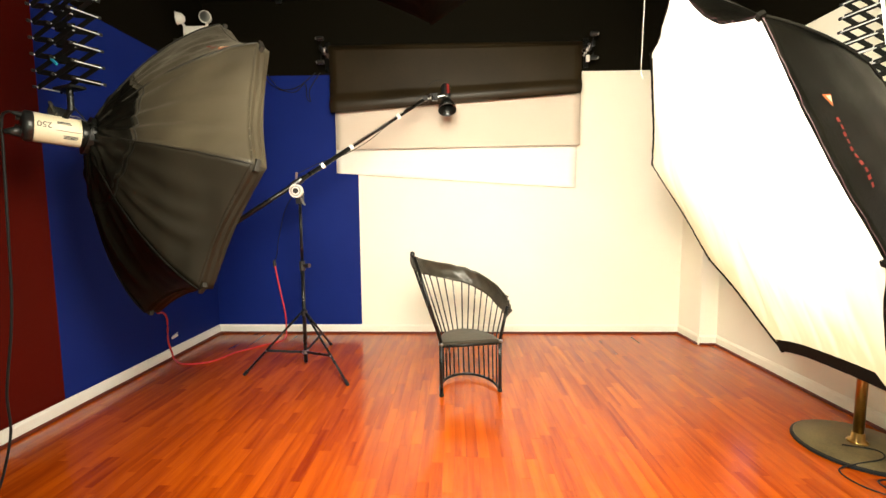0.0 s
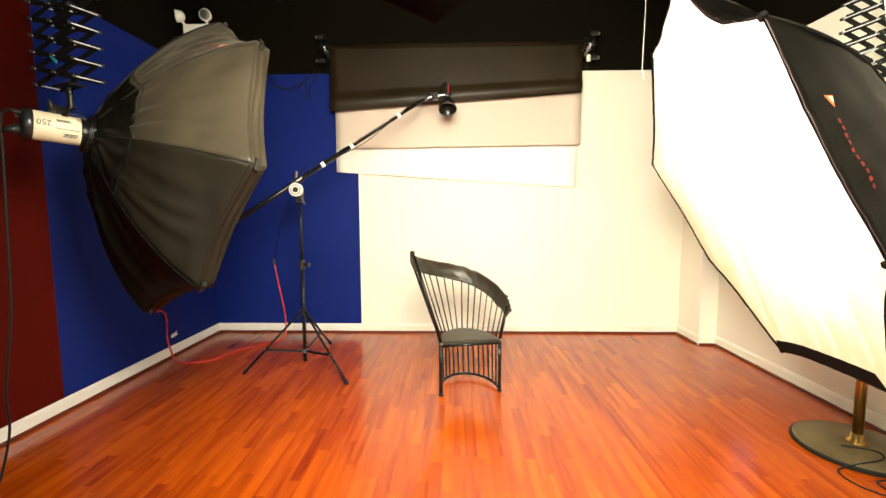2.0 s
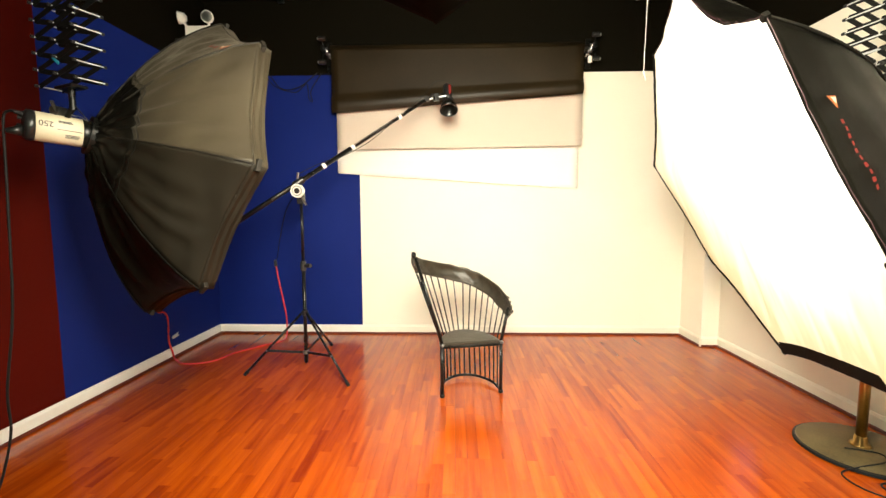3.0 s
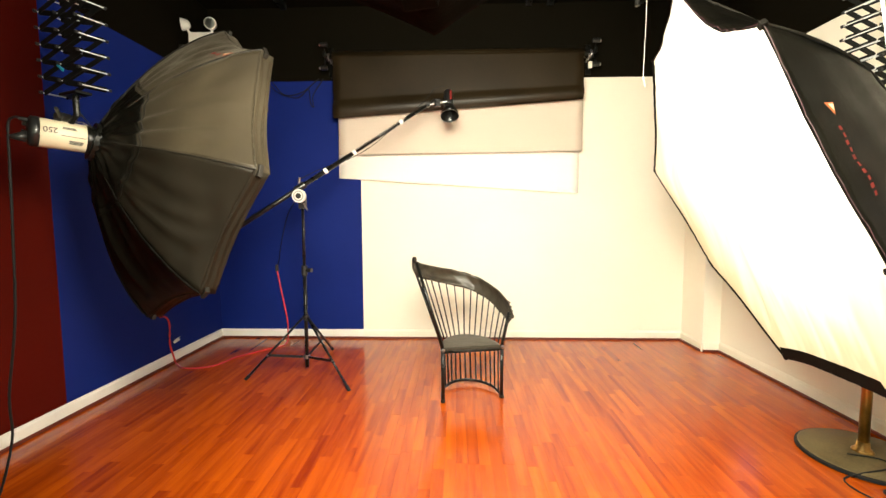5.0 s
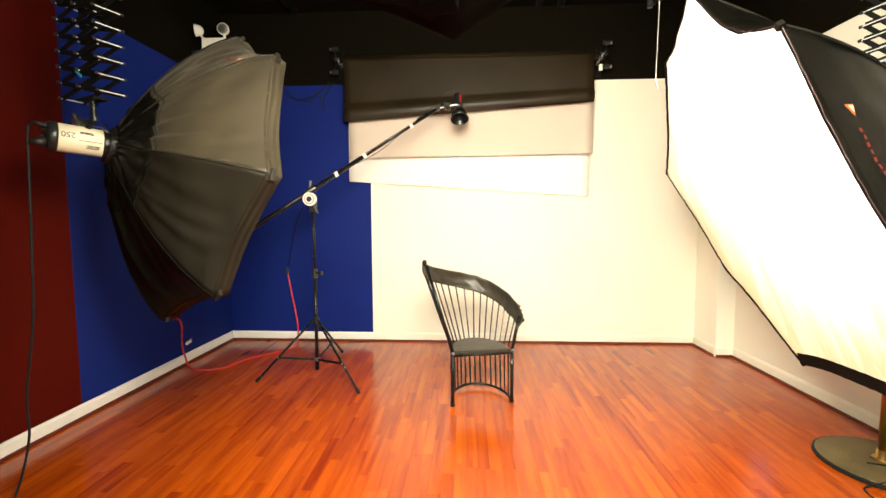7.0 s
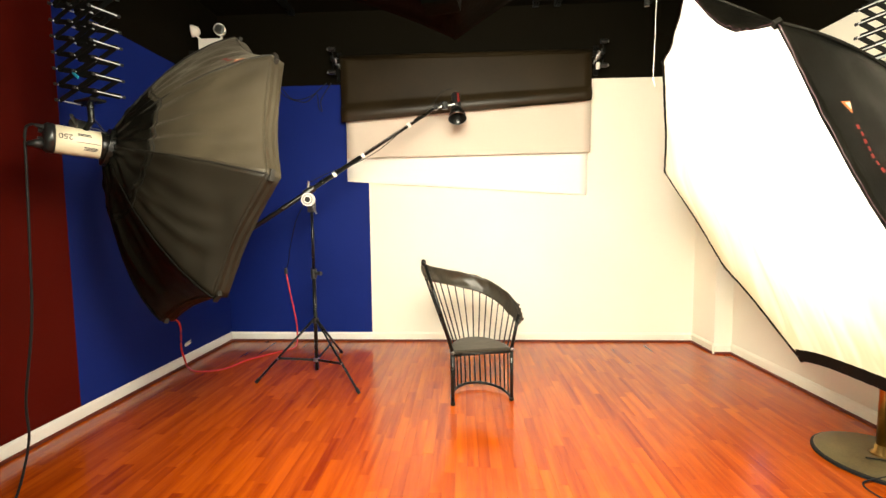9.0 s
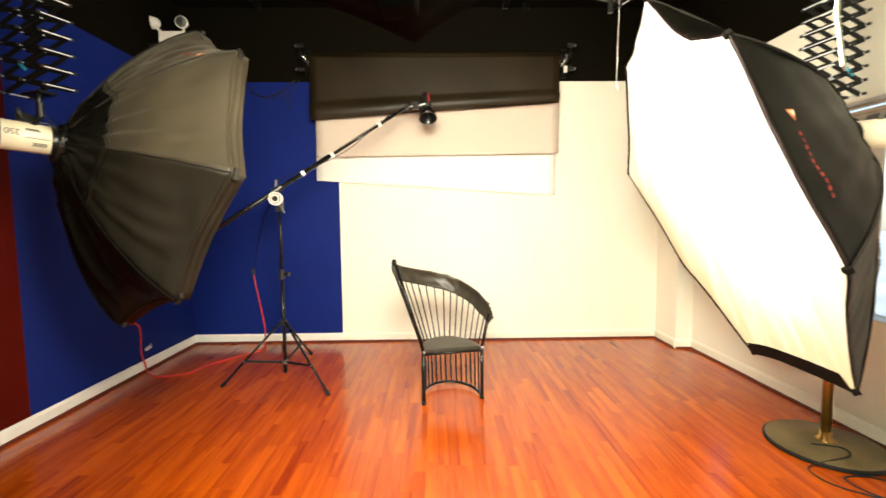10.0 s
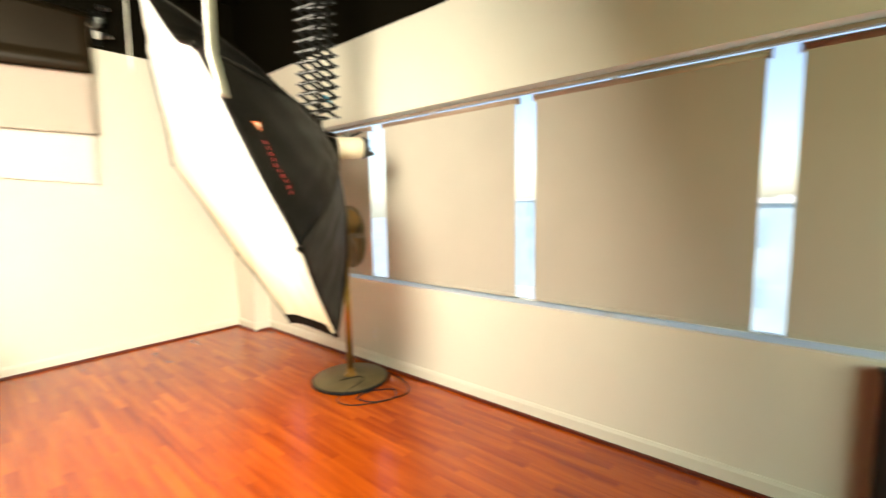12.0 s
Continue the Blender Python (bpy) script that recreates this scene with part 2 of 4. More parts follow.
def tube(points, r, n=8, bm=None, flat=None):
    """A tube along points; flat=(width, height) sweeps a flat bar instead."""
    bm = bm or bmesh.new()
    rings = []
    up = Vector((0, 0, 1))
    for i, p in enumerate(points):
        d = (Vector(points[min(i + 1, len(points) - 1)]) - Vector(points[max(i - 1, 0)])).normalized()
        side = d.cross(up)
        if side.length < 0.05:
            side = d.cross(Vector((0, 1, 0)))
        side.normalize()
        top = side.cross(d).normalized()
        ring = []
        for k in range(n):
            a = 2 * math.pi * k / n
            if flat:
                ring.append(bm.verts.new(Vector(p) + side * (flat[0] / 2 * (1 if math.cos(a) > 0 else -1)) + top * (flat[1] / 2 * (1 if math.sin(a) > 0 else -1))))
            else:
                ring.append(bm.verts.new(Vector(p) + side * r * math.cos(a) + top * r * math.sin(a)))
        rings.append(ring)
    for p, q in zip(rings, rings[1:]):
        for k in range(n):
            bm.faces.new((p[k], p[(k + 1) % n], q[(k + 1) % n], q[k]))
    bm.faces.new(rings[0][::-1])
    bm.faces.new(rings[-1])
    return bm


def sheet(f, nu, nv, bm=None, thick=0.0):
    """A surface f(u, v) with u, v from 0 to 1; thick gives it a back side."""
    bm = bm or bmesh.new()
    g = [[bm.verts.new(f(i / nu, j / nv)) for j in range(nv + 1)] for i in range(nu + 1)]
    fs = [bm.faces.new((g[i][j], g[i + 1][j], g[i + 1][j + 1], g[i][j + 1])) for i in range(nu) for j in range(nv)]
    if thick:
        bmesh.ops.recalc_face_normals(bm, faces=fs)
        bmesh.ops.solidify(bm, geom=fs, thickness=thick)
    return bm


# ---- the room ----
WEST, EAST, NORTH, SOUTH = -2.55, 3.0, 4.93, -3.0
BAND, TOP = 2.95, 3.75          # black paint begins; ceiling
EBAND = 2.86
BLUE_X, BLUE_Y = -0.85, 2.91    # where the blue paint ends
SILL, HEAD = 0.775, 2.175
WIN_S, WIN_N = -2.75, 4.35
T = 0.15


def wall(name, material, x0, x1, y0, y1, z0, z1, label):
    return solid(name, box(x0, x1, y0, y1, z0, z1), material, label, "wall", kind="structure")


wall("wall_north_cream", M_CREAM, BLUE_X, EAST + T, NORTH, NORTH + T, 0, BAND, "cream painted back wall of the studio")
wall("wall_north_blue", M_BLUE, WEST - T, BLUE_X, NORTH, NORTH + T, 0, BAND, "blue painted section of the back wall")
wall("wall_north_black", M_BLACKWALL, WEST - T, EAST + T, NORTH, NORTH + T, BAND, TOP, "black painted upper back wall")
wall("wall_west_blue", M_BLUE, WEST - T, WEST, BLUE_Y, NORTH, 0, BAND, "blue painted side wall")
wall("wall_west_red", M_RED, WEST - T, WEST, SOUTH, BLUE_Y, 0, BAND, "dark red painted side wall")
wall("wall_west_black", M_BLACKWALL, WEST - T, WEST, SOUTH, NORTH, BAND, TOP, "black painted upper side wall")
# Unseen back wall: cream to bounce light, opening made up for the fill.
wall("wall_south_lower", M_CREAM, WEST - T, EAST + T, SOUTH - T, SOUTH, 0, SILL, "unseen cream wall at the back of the room, added to bounce light")
# Upper part kept black to cut the bounce.
wall("wall_south_black", M_BLACKWALL, WEST - T, EAST + T, SOUTH - T, SOUTH, EBAND, TOP, "unseen black upper wall at the back of the room")
wall("wall_south_upper", M_CREAM, WEST - T, EAST + T, SOUTH - T, SOUTH, HEAD, EBAND, "unseen cream wall at the back of the room, added to bounce light")
wall("wall_south_pier_west", M_CREAM, WEST - T, -0.2, SOUTH - T, SOUTH, SILL, HEAD, "unseen cream wall beside the added opening for the fill lamp")
wall("wall_south_pier_east", M_CREAM, 2.4, EAST + T, SOUTH - T, SOUTH, SILL, HEAD, "unseen cream wall beside the added opening for the fill lamp")
wall("wall_east_lower", M_CREAM, EAST, EAST + T, SOUTH, NORTH, 0, SILL - 0.014, "cream painted wall below the windows")
wall("wall_east_upper", M_CREAM, EAST, EAST + T, SOUTH, NORTH, HEAD, EBAND, "cream painted wall above the windows")
wall("wall_east_black", M_BLACKWALL, EAST, EAST + T, SOUTH, NORTH, EBAND, TOP, "black painted wall above the cream one")
wall("wall_east_pier_north", M_CREAM, EAST, EAST + T, WIN_N, NORTH, SILL, HEAD, "cream painted wall beside the windows")
wall("wall_east_pier_south", M_CREAM, EAST, EAST + T, SOUTH, WIN_S, SILL, HEAD, "cream painted wall beside the windows")
wall("wall_corner_column", M_CREAM, 2.82, EAST, 4.51, NORTH, 0, BAND - 0.002, "cream painted boxed-in corner column")
solid("ceiling", box(WEST - T, EAST + T, SOUTH - T, NORTH + T, TOP, TOP + 0.1), M_BLACKWALL, "black painted ceiling", "ceiling", kind="structure")


def skirting(name, a, b, inward, material, h, d, label):
    """A moulded strip along the foot of a wall from a to b."""
    a, b, w = Vector((*a, 0)), Vector((*b, 0)), Vector((*inward, 0))
    prof = [(0, 0), (d, 0), (d, h * 0.8), (d * 0.55, h * 0.93), (d * 0.4, h), (0, h)]
    bm = bmesh.new()
    ends = [[bm.verts.new(p + w * u + Vector((0, 0, z))) for u, z in prof] for p in (a, b)]
    for k in range(len(prof)):
        q = (k + 1) % len(prof)
        bm.faces.new((ends[0][k], ends[0][q], ends[1][q], ends[1][k]))
    bm.faces.new(ends[0])
    bm.faces.new(ends[1])
    return solid(name, bm, material, label, "skirting board", kind="structure")


RUNS = [((WEST, SOUTH), (WEST, NORTH), (1, 0)), ((WEST, NORTH), (BLUE_X, NORTH), (0, -1)), ((BLUE_X, NORTH), (2.82, NORTH), (0, -1)), ((2.82, NORTH), (2.82, 4.51), (-1, 0)),
        ((2.82, 4.51), (EAST, 4.51), (0, -1)), ((EAST, 4.51), (EAST, SOUTH), (-1, 0))]
for a, b, w in RUNS:
    near_blue = a[0] == WEST
    skirting("baseboard", a, b, w, M_WHITE if near_blue else M_CREAM, 0.105, 0.014, "white painted baseboard" if near_blue else "cream painted baseboard")
    aa, bb = (Vector(a) + 0.014 * Vector(w)), (Vector(b) + 0.014 * Vector(w))
    skirting("trim", aa, bb, w, M_SHOE, 0.022, 0.012, "dark reddish wooden shoe moulding along the floor")

# windows: one long opening with a frame, panes and blinds
GX = EAST + 0.125
solid("window_sill", box(EAST - 0.008, EAST + T, WIN_S, WIN_N, SILL - 0.014, SILL, 0.004), M_WHITE, "white painted window sill", "window sill", kind="structure")
win = empty("window_1", "long band of aluminium framed windows", "window", kind="structure")
part("window_frame", box(GX - 0.02, GX + 0.02, WIN_S, WIN_N, HEAD - 0.022, HEAD - 0.003), M_RAIL, win, "brown head rail")
part("window_frame", box(GX - 0.01, GX + 0.02, WIN_S, WIN_N, SILL, SILL + 0.008), M_WHITE, win)
MULL = [3.35, 1.98, 0.6, -0.78, -2.1]
edges = [WIN_N] + MULL + [WIN_S]
for y in MULL + [WIN_N - 0.02, WIN_S + 0.02]:
    part("mullion", box(GX - 0.022, GX + 0.022, y - 0.02, y + 0.02, SILL + 0.008, HEAD - 0.022), M_ALU, win)
for y0, y1 in zip(edges, edges[1:]):
    ob = part("pane", box(GX - 0.003, GX + 0.003, y1 + 0.02, y0 - 0.02, SILL + 0.008, HEAD - 0.022), M_GLASS, win)
    ob.visible_shadow = False
BX = EAST + 0.055
for k, (y1, y0) in enumerate(((3.95, 2.67), (2.475, 1.205), (1.06, -0.105), (-0.235, -1.44), (-1.58, -2.7))):
    bl = empty("roller_blind", "beige fabric roller blind pulled down over the window", "blind", "roller blinds")
    part("fabric", sheet(lambda u, v: (BX - 0.012 + 0.0025 * math.sin(u * 9 + k) * v, y0 + (y1 - y0) * u, 2.095 + (0.81 - 2.095) * v), 14, 10, thick=0.0015), M_BLIND, bl)
    part("tube", rod((BX, y0 - 0.01, 2.101), (BX, y1 + 0.01, 2.101), 0.021, n=16), M_RAIL, bl, smooth=True)
    part("bottom_bar", box(BX - 0.018, BX - 0.006, y0, y1, 0.8, 0.82, 0.003), M_BLIND, bl)
    for y in (y0 - 0.014, y1 + 0.014):
        part("bracket", box(BX - 0.025, BX + 0.025, y - 0.003, y + 0.003, 2.078, 2.124), M_RAIL, bl)

# outside
solid("ground", box(6, 400, -300, 300, -12.2, -12), M_GROUND, "grey ground far below the windows", "ground", kind="structure")
for x, y, w, h in ((30, 4, 16, 1.1), (45, -9, 20, 1.3), (60, 30, 26, 1.5), (38, -34, 24, 0.8)):
    bd = empty("far_building", "pale grey building seen far off through the window gaps", "building", "far buildings")
    part("wall", box(x, x + 12, y - w / 2, y + w / 2, -12, h), M_FARWALL, bd)
    part("parapet", box(x - 0.2, x + 12.2, y - w / 2 - 0.2, y + w / 2 + 0.2, h, h + 0.25), M_WHITE, bd)
    for i in range(int(w // 4)):
        for j in range(3):
            part("window", box(x - 0.05, x, y - w / 2 + 1 + 4 * i, y - w / 2 + 3.4 + 4 * i, h - 2.4 - 3.4 * j, h - 0.8 - 3.4 * j), M_FARGLASS, bd)


# ---- softboxes ----
def rig(center, normal, up):
    """Axes of a softbox: z points back to its lamp, x to its first corner."""
    z = Vector(normal).normalized()
    x = Vector(up)
    x = (x - z * x.dot(z)).normalized()
    y = z.cross(x)
    return Matrix((( x.x, y.x, z.x, center[0]), (x.y, y.y, z.y, center[1]), (x.z, y.z, z.z, center[2]), (0, 0, 0, 1)))


SKINS = {}


def softbox(at, R, depth, cloth, label, lip, key, rods=None, sag=0.05, pocket=(0.03, 0.012), ruff=0.0):
    """An eight-sided softbox: fabric gores between bent rods, a front cloth and a rim."""
    sb = empty("octagonal_softbox", label, "softbox", "softboxes", at=at)
    r0 = 0.085
    gores = {2: M_FABRIC, 3: M_FABRIC, 4: M_FABRIC, 5: M_HALFLIT} if key == "left" else {}   # shade put into the colour: gores that face the floor get the darker nylon
    rods = rods or [(1.0, 0.0, 0.0)] * 8

    def rib(k, s):
        k %= 8
        f, ax, sway = rods[k]
        a = math.radians(45 * k)
        bulge = 0.58 if key == "left" else 0.4
        r = r0 + (R * f - r0) * ((1 - bulge) * s + bulge * math.sin(s * math.pi / 2))
        z = depth * (1 - s) * (1 + 0.1 * math.sin(s * math.pi)) + ax * s * s
        q = sway * s * s
        return Vector((r * math.cos(a) - q * math.sin(a), r * math.sin(a) + q * math.cos(a), z))

    def skin(k, u, s):
        p = rib(k, s).lerp(rib(k + 1, s), u)
        w = 4 * u * (1 - u)
        pull = 1 - sag * w * (0.35 + 0.65 * s)
        if key == "right" and k % 8 == 0:   # the loose flap at the top
            pull -= 0.075 * w * s ** 5
        wr = 0.004 * math.sin(21 * u + 5 * k) * math.sin(math.pi * s) + 0.002 * math.sin(30 * s + 9 * u + k)
        wr += 0.006 * math.sin(30 * u + 3 * math.sin(5 * s + k) + 2 * k) * s * s * (1 - s) * 3 * (1 + math.sin(7 * u + 2.3 * k))
        if key == "left":   # long soft folds running out from the hub
            wr += 0.018 * math.exp(-((u - 0.2 - 0.1 * s) / 0.05) ** 2) * math.sin(math.pi * s) + 0.014 * math.exp(-((u - 0.42 - 0.15 * math.sin(2 * s + k)) / 0.04) ** 2) * s * (1 - s) * 3
        wr += 0.005 * math.sin(26 * s + 4 * math.sin(6 * u + k)) * max(0, 0.32 - s) * 3
        pull += ruff * s ** 8 * (math.sin(33 * u + 4 * math.sin(9 * u + k) + 2 * k) + 0.6 * math.sin(61 * u + k)) * min(1, 6 * w) * (0.25 if k % 8 == 3 else 1)
        return Vector((p.x * pull, p.y * pull, p.z + 0.03 * sag * w + wr))

    for k in range(8):
        s0 = 0.27 if key == "left" else 0.02
        part("panel", sheet(lambda u, v: skin(k, u, s0 + (1 - s0) * v), 24, 26, thick=0.0015), gores.get(k, M_DUSTLIT) if key == "left" else M_FABRIC, sb, smooth=True)
        if key == "left":
            part("collar", sheet(lambda u, v: skin(k, u, 0.02 + 0.255 * v) * (1 + 0.012 * math.sin(17 * u + 9 * v + 2 * k) * math.sin(math.pi * v)), 20, 12, thick=0.0015), M_FABRIC, sb, "crumpled black cloth collar", smooth=True)
        # Seams on the shaded gores are toned darker as well.
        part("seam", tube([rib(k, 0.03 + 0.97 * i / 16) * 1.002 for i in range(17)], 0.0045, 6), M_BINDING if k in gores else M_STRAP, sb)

        def lipf(u, v, k=k):
            p = skin(k, u, 1.0)
            g = 1.003 - 0.008 * v + 0.005 * math.sin(v * 13 + 0.8 * math.sin(7 * u + k)) * (4 * u * (1 - u)) ** 0.5
            return Vector((p.x * g, p.y * g, p.z - lip * v))
        if key != "right":
            # Overhead lip in the darkest webbing, so floor bounce stays hidden.
            part("lip", sheet(lipf, 16, 14, thick=0.002), gores.get(k, M_DUSTLIT) if key == "left" else M_BINDING if key == "top" else M_FABRIC, sb, smooth=True)
        if key == "left" or (key == "right" and 3 <= k <= 6):
            part("border", sheet(lambda u, v: Vector((*(skin(k, u, 1.0).xy * (1.0 - (0.075 if k == 3 else 0.034) * v)), skin(k, u, 1.0).z - 0.012)), 24, 2, thick=0.0015), M_BINDING, sb)
        part("piping", tube([skin(k, u / 24, 1.0) * 1.004 for u in range(25)], 0.0011, 6), M_REDTRIM if key == "right" else M_STRAP, sb)
        c = rib(k, 1.0)
        m = Matrix.Translation(c * 1.006 + Vector((0, 0, -lip * 0.35))) @ pose(0, 0, 0, 0, 0, 45 * k)
        pl, pw = pocket
        part("corner_pocket", box(-pl, 0.005, -pw, pw, -0.01, 0.012, 0.004, m=m), M_STRAP if key == "left" else M_BINDING, sb)
        # inner seam ring, toned darker on the shaded gores
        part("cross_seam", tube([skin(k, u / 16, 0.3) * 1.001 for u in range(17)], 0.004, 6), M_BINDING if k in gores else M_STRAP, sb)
    n = 64

    def cloth_pt(u, v):
        a = u * 8
        k, f = int(a) % 8, a - int(a)
        p = skin(k, f, 1.0)
        w = math.pi / 4 * a
        wr = 0.012 * math.sin(v * 5 + 3 * w) * v * (1 - v) * 4 + 0.005 * math.sin(9 * w + v * 4) * v * v * (1 - v) * 4
        g = 0.96 if key == "top" else 0.993
        return Vector((p.x * v * g, p.y * v * g, p.z * v * v - 0.003 + wr - (0.035 * (1 - v * v) if key == "top" else 0)))
    bm = sheet(cloth_pt, n, 12)
    bmesh.ops.remove_doubles(bm, verts=bm.verts[:], dist=0.0005)
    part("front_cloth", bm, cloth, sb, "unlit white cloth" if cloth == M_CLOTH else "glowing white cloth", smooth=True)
    part("speed_ring", lathe([(0.06, depth - 0.03), (0.1, depth - 0.03), (0.1, depth + 0.015), (0.06, depth + 0.015)], 24), M_BLKMETAL, sb)
    SKINS[key] = skin
    return sb


def studio_head(at, label):
    """A monolight whose axis is z, pointing away from the softbox; its yoke stands along -y of its axes."""
    h = empty("studio_flash_head", label, "studio light", "studio flash heads", at=at)
    part("front_collar", lathe([(0.05, -0.05), (0.072, -0.045), (0.073, 0.0), (0.07, 0.006)], 28), M_BLKMETAL, h, smooth=True)
    part("housing", lathe([(0.067, 0.0), (0.0705, 0.004), (0.0705, 0.178), (0.067, 0.183)], 36), M_IVORY, h, "ivory enamelled housing", smooth=True)
    part("back_cap", lathe([(0.07, 0.18), (0.073, 0.187), (0.073, 0.208), (0.062, 0.218), (0.03, 0.222)], 32), M_BLKPLASTIC, h, smooth=True)
    for a in (0.5, 1.8, 3.4):
        part("knob", rod((0.035 * math.cos(a), 0.035 * math.sin(a), 0.215), (0.035 * math.cos(a), 0.035 * math.sin(a), 0.236), 0.011, n=12), M_BLKPLASTIC, h)
    part("power_plug", rod((0.045, -0.01, 0.215), (0.05, -0.01, 0.25), 0.014, 0.009, n=10), M_RUBBER, h)
    part("handle", rod((-0.03, 0, 0.215), (-0.042, 0, 0.275), 0.03, 0.01, n=14), M_BLKPLASTIC, h, smooth=True)
    for i in range(6):
        z = 0.035 + 0.011 * i
        part("vent_slot", box(0.0695, 0.0715, -0.022, 0.012, z, z + 0.004), M_INK, h)
    return h


# right softbox, tilted, lit
AT_R = rig((1.624, 2.240, 1.540), (0.893, -0.224, 0.391), (-0.429, -0.155, 0.89))
RODS_R = [(0.988, 0.035, 0.0), (0.998, -0.009, -0.036), (0.989, -0.022, 0.022), (1.017, 0.045, -0.044), (0.982, 0.006, 0.0), (0.986, 0.0, 0.016), (1.004, -0.074, 0.01), (0.998, 0.056, 0.024)]
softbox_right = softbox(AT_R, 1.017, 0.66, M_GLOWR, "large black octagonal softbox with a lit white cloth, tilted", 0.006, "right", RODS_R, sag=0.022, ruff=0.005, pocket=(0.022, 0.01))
# left softbox, seen from behind
AT_L = rig((-1.386, 2.584, 1.721), (-0.602, -0.76, 0.246), (0.21, 0.147, 0.967))
softbox_left = softbox(AT_L, 0.9, 0.44, M_CLOTH, "black octagonal softbox seen from behind, dusty fabric toned lighter where lit, on a ceiling lift", 0.075, "left", [(0.965, 0.0, -0.05)] + [(1.0, 0.0, 0.0)] * 7, pocket=(0.1, 0.03), ruff=0.002)
# softbox over the camera
AT_T = rig((0, 0, 0), (-0.21, -0.92, 0.33), (-0.04, -0.25, -0.96))
AT_T = Matrix.Translation(Vector((0.212, 0.615, 1.672)) - AT_T @ Vector((0.55, 0, -0.095))) @ AT_T
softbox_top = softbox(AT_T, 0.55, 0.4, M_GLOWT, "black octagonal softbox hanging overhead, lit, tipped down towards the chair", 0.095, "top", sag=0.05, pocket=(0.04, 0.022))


def back_of(at, d, spin):
    return at @ Matrix.Translation((0, 0, d)) @ pose(0, 0, 0, 0, 0, spin)


AT_HL = rig(AT_L @ Vector((0, 0, 0.475)), (-0.61, -0.76, 0.07), AT_L.col[0].xyz)
head_left = studio_head(AT_HL, "ivory studio flash head with black ends behind the softbox")
AT_HR = rig(AT_R @ Vector((0, 0, 0.7)), (0.95, -0.29, 0.06), (-0.06, 0, 1))
head_right = studio_head(AT_HR, "ivory studio flash head on the tilted softbox")
head_top = studio_head(back_of(AT_T, 0.45, 0), "ivory studio flash head on the overhead softbox")


# ---- ceiling lifts ----
def pantograph(x, y, z0, z1, w, d, turn, levels, label):
    """A scissor lift hanging from the ceiling: crossed flat bars in two planes, joined by steel rods."""
    p = empty("pantograph_lift", label, "scissor lift", "ceiling pantograph lifts", at=pose(x, y, 0, 0, 0, turn))
    hgt = (z1 - z0) / levels
    L = math.hypot(w, hgt)
    bar_me = mesh_of("bar", box(-L / 2, L / 2, -0.002, 0.002, -0.0125, 0.0125, 0.001), M_BLKMATTE)
    rod_me = mesh_of("rod", rod((0, -d / 2 - 0.02, 0), (0, d / 2 + 0.02, 0), 0.003, n=8), M_ZINC)
    cap_me = mesh_of("cap", rod((0, -0.006, 0), (0, 0.006, 0), 0.0075, n=10), M_BLKPLASTIC)
    tilt = math.degrees(math.atan2(hgt, w))
    for i in range(levels):
        z = z0 + hgt * (i + 0.5)
        for sy in (-1, 1):
            for st in (-1, 1):
                b = new("bar", bar_me)
                b.parent, b.matrix_basis = p, pose(0, sy * d / 2 + st * 0.003, z, 0, st * tilt, 0)
        for xx, zz in ((-w / 2, z - hgt / 2), (w / 2, z - hgt / 2), (0, z)):
            r = new("rod", rod_me)
            r.parent, r.matrix_basis = p, pose(xx, 0, zz)
            for sy in (-1, 1):
                c = new("cap", cap_me)
                c.parent, c.matrix_basis = p, pose(xx, sy * (d / 2 + 0.018), zz)
    part("top_carriage", box(-w * 0.4, w * 0.4, -d / 2 - 0.03, d / 2 + 0.03, z1, z1 + 0.06, 0.006), M_BLKMETAL, p)
    part("bottom_plate", box(-w * 0.22, w * 0.22, -d * 0.4, d * 0.4, z0 - 0.02, z0 - 0.006, 0.004), M_BLKMETAL, p)
    part("spigot", rod((0, 0, z0 - 0.12), (0, 0, z0 - 0.02), 0.014), M_BLKMETAL, p)
    part("label_plate", box(-0.03, 0.03, -d / 2 - 0.012, -d / 2 - 0.008, -0.006, 0.006, m=pose(0, 0, z0 + 0.1, 0, 35, 0)), M_CYAN, p, "cyan label")
    return p


HL = AT_L @ Vector((0, 0, 0.56))
HR = AT_HR @ Vector((0, 0, 0.09))
HT = AT_T @ Vector((0, 0, 0.52))
RAIL = 3.63
lift_left = pantograph(HL.x + 0.07, HL.y, 2.06, RAIL, 0.34, 0.09, -22, 20, "black scissor lift with steel rods, hanging from a ceiling rail")
lift_right = pantograph(HR.x - 0.13, HR.y + 0.11, HR.z + 0.2, RAIL, 0.17, 0.14, 10, 25, "black scissor lift with steel rods, stretched down to the tilted softbox")
lift_top = pantograph(HT.x, HT.y, HT.z + 0.28, RAIL, 0.34, 0.2, 0, 6, "black scissor lift holding the overhead softbox")
lift_mid = pantograph(1.25, 2.55, 2.72, RAIL, 0.36, 0.2, 20, 9, "black scissor lift with nothing on it")
for x in (HL.x + 0.07, HT.x, 1.02, 1.25, HR.x - 0.13):
    rail = empty("ceiling_rail", "black ceiling rail for the lifts", "rail", "ceiling rails")
    part("channel", box(x - 0.03, x + 0.03, SOUTH + 0.1, NORTH - 0.1, RAIL + 0.06, TOP, 0.003), M_BLKMETAL, rail)
    for y in (SOUTH + 0.09, NORTH - 0.09):
        part("end_stop", box(x - 0.034, x + 0.034, y - 0.012, y + 0.012, RAIL + 0.056, TOP, 0.002), M_BLKPLASTIC, rail)


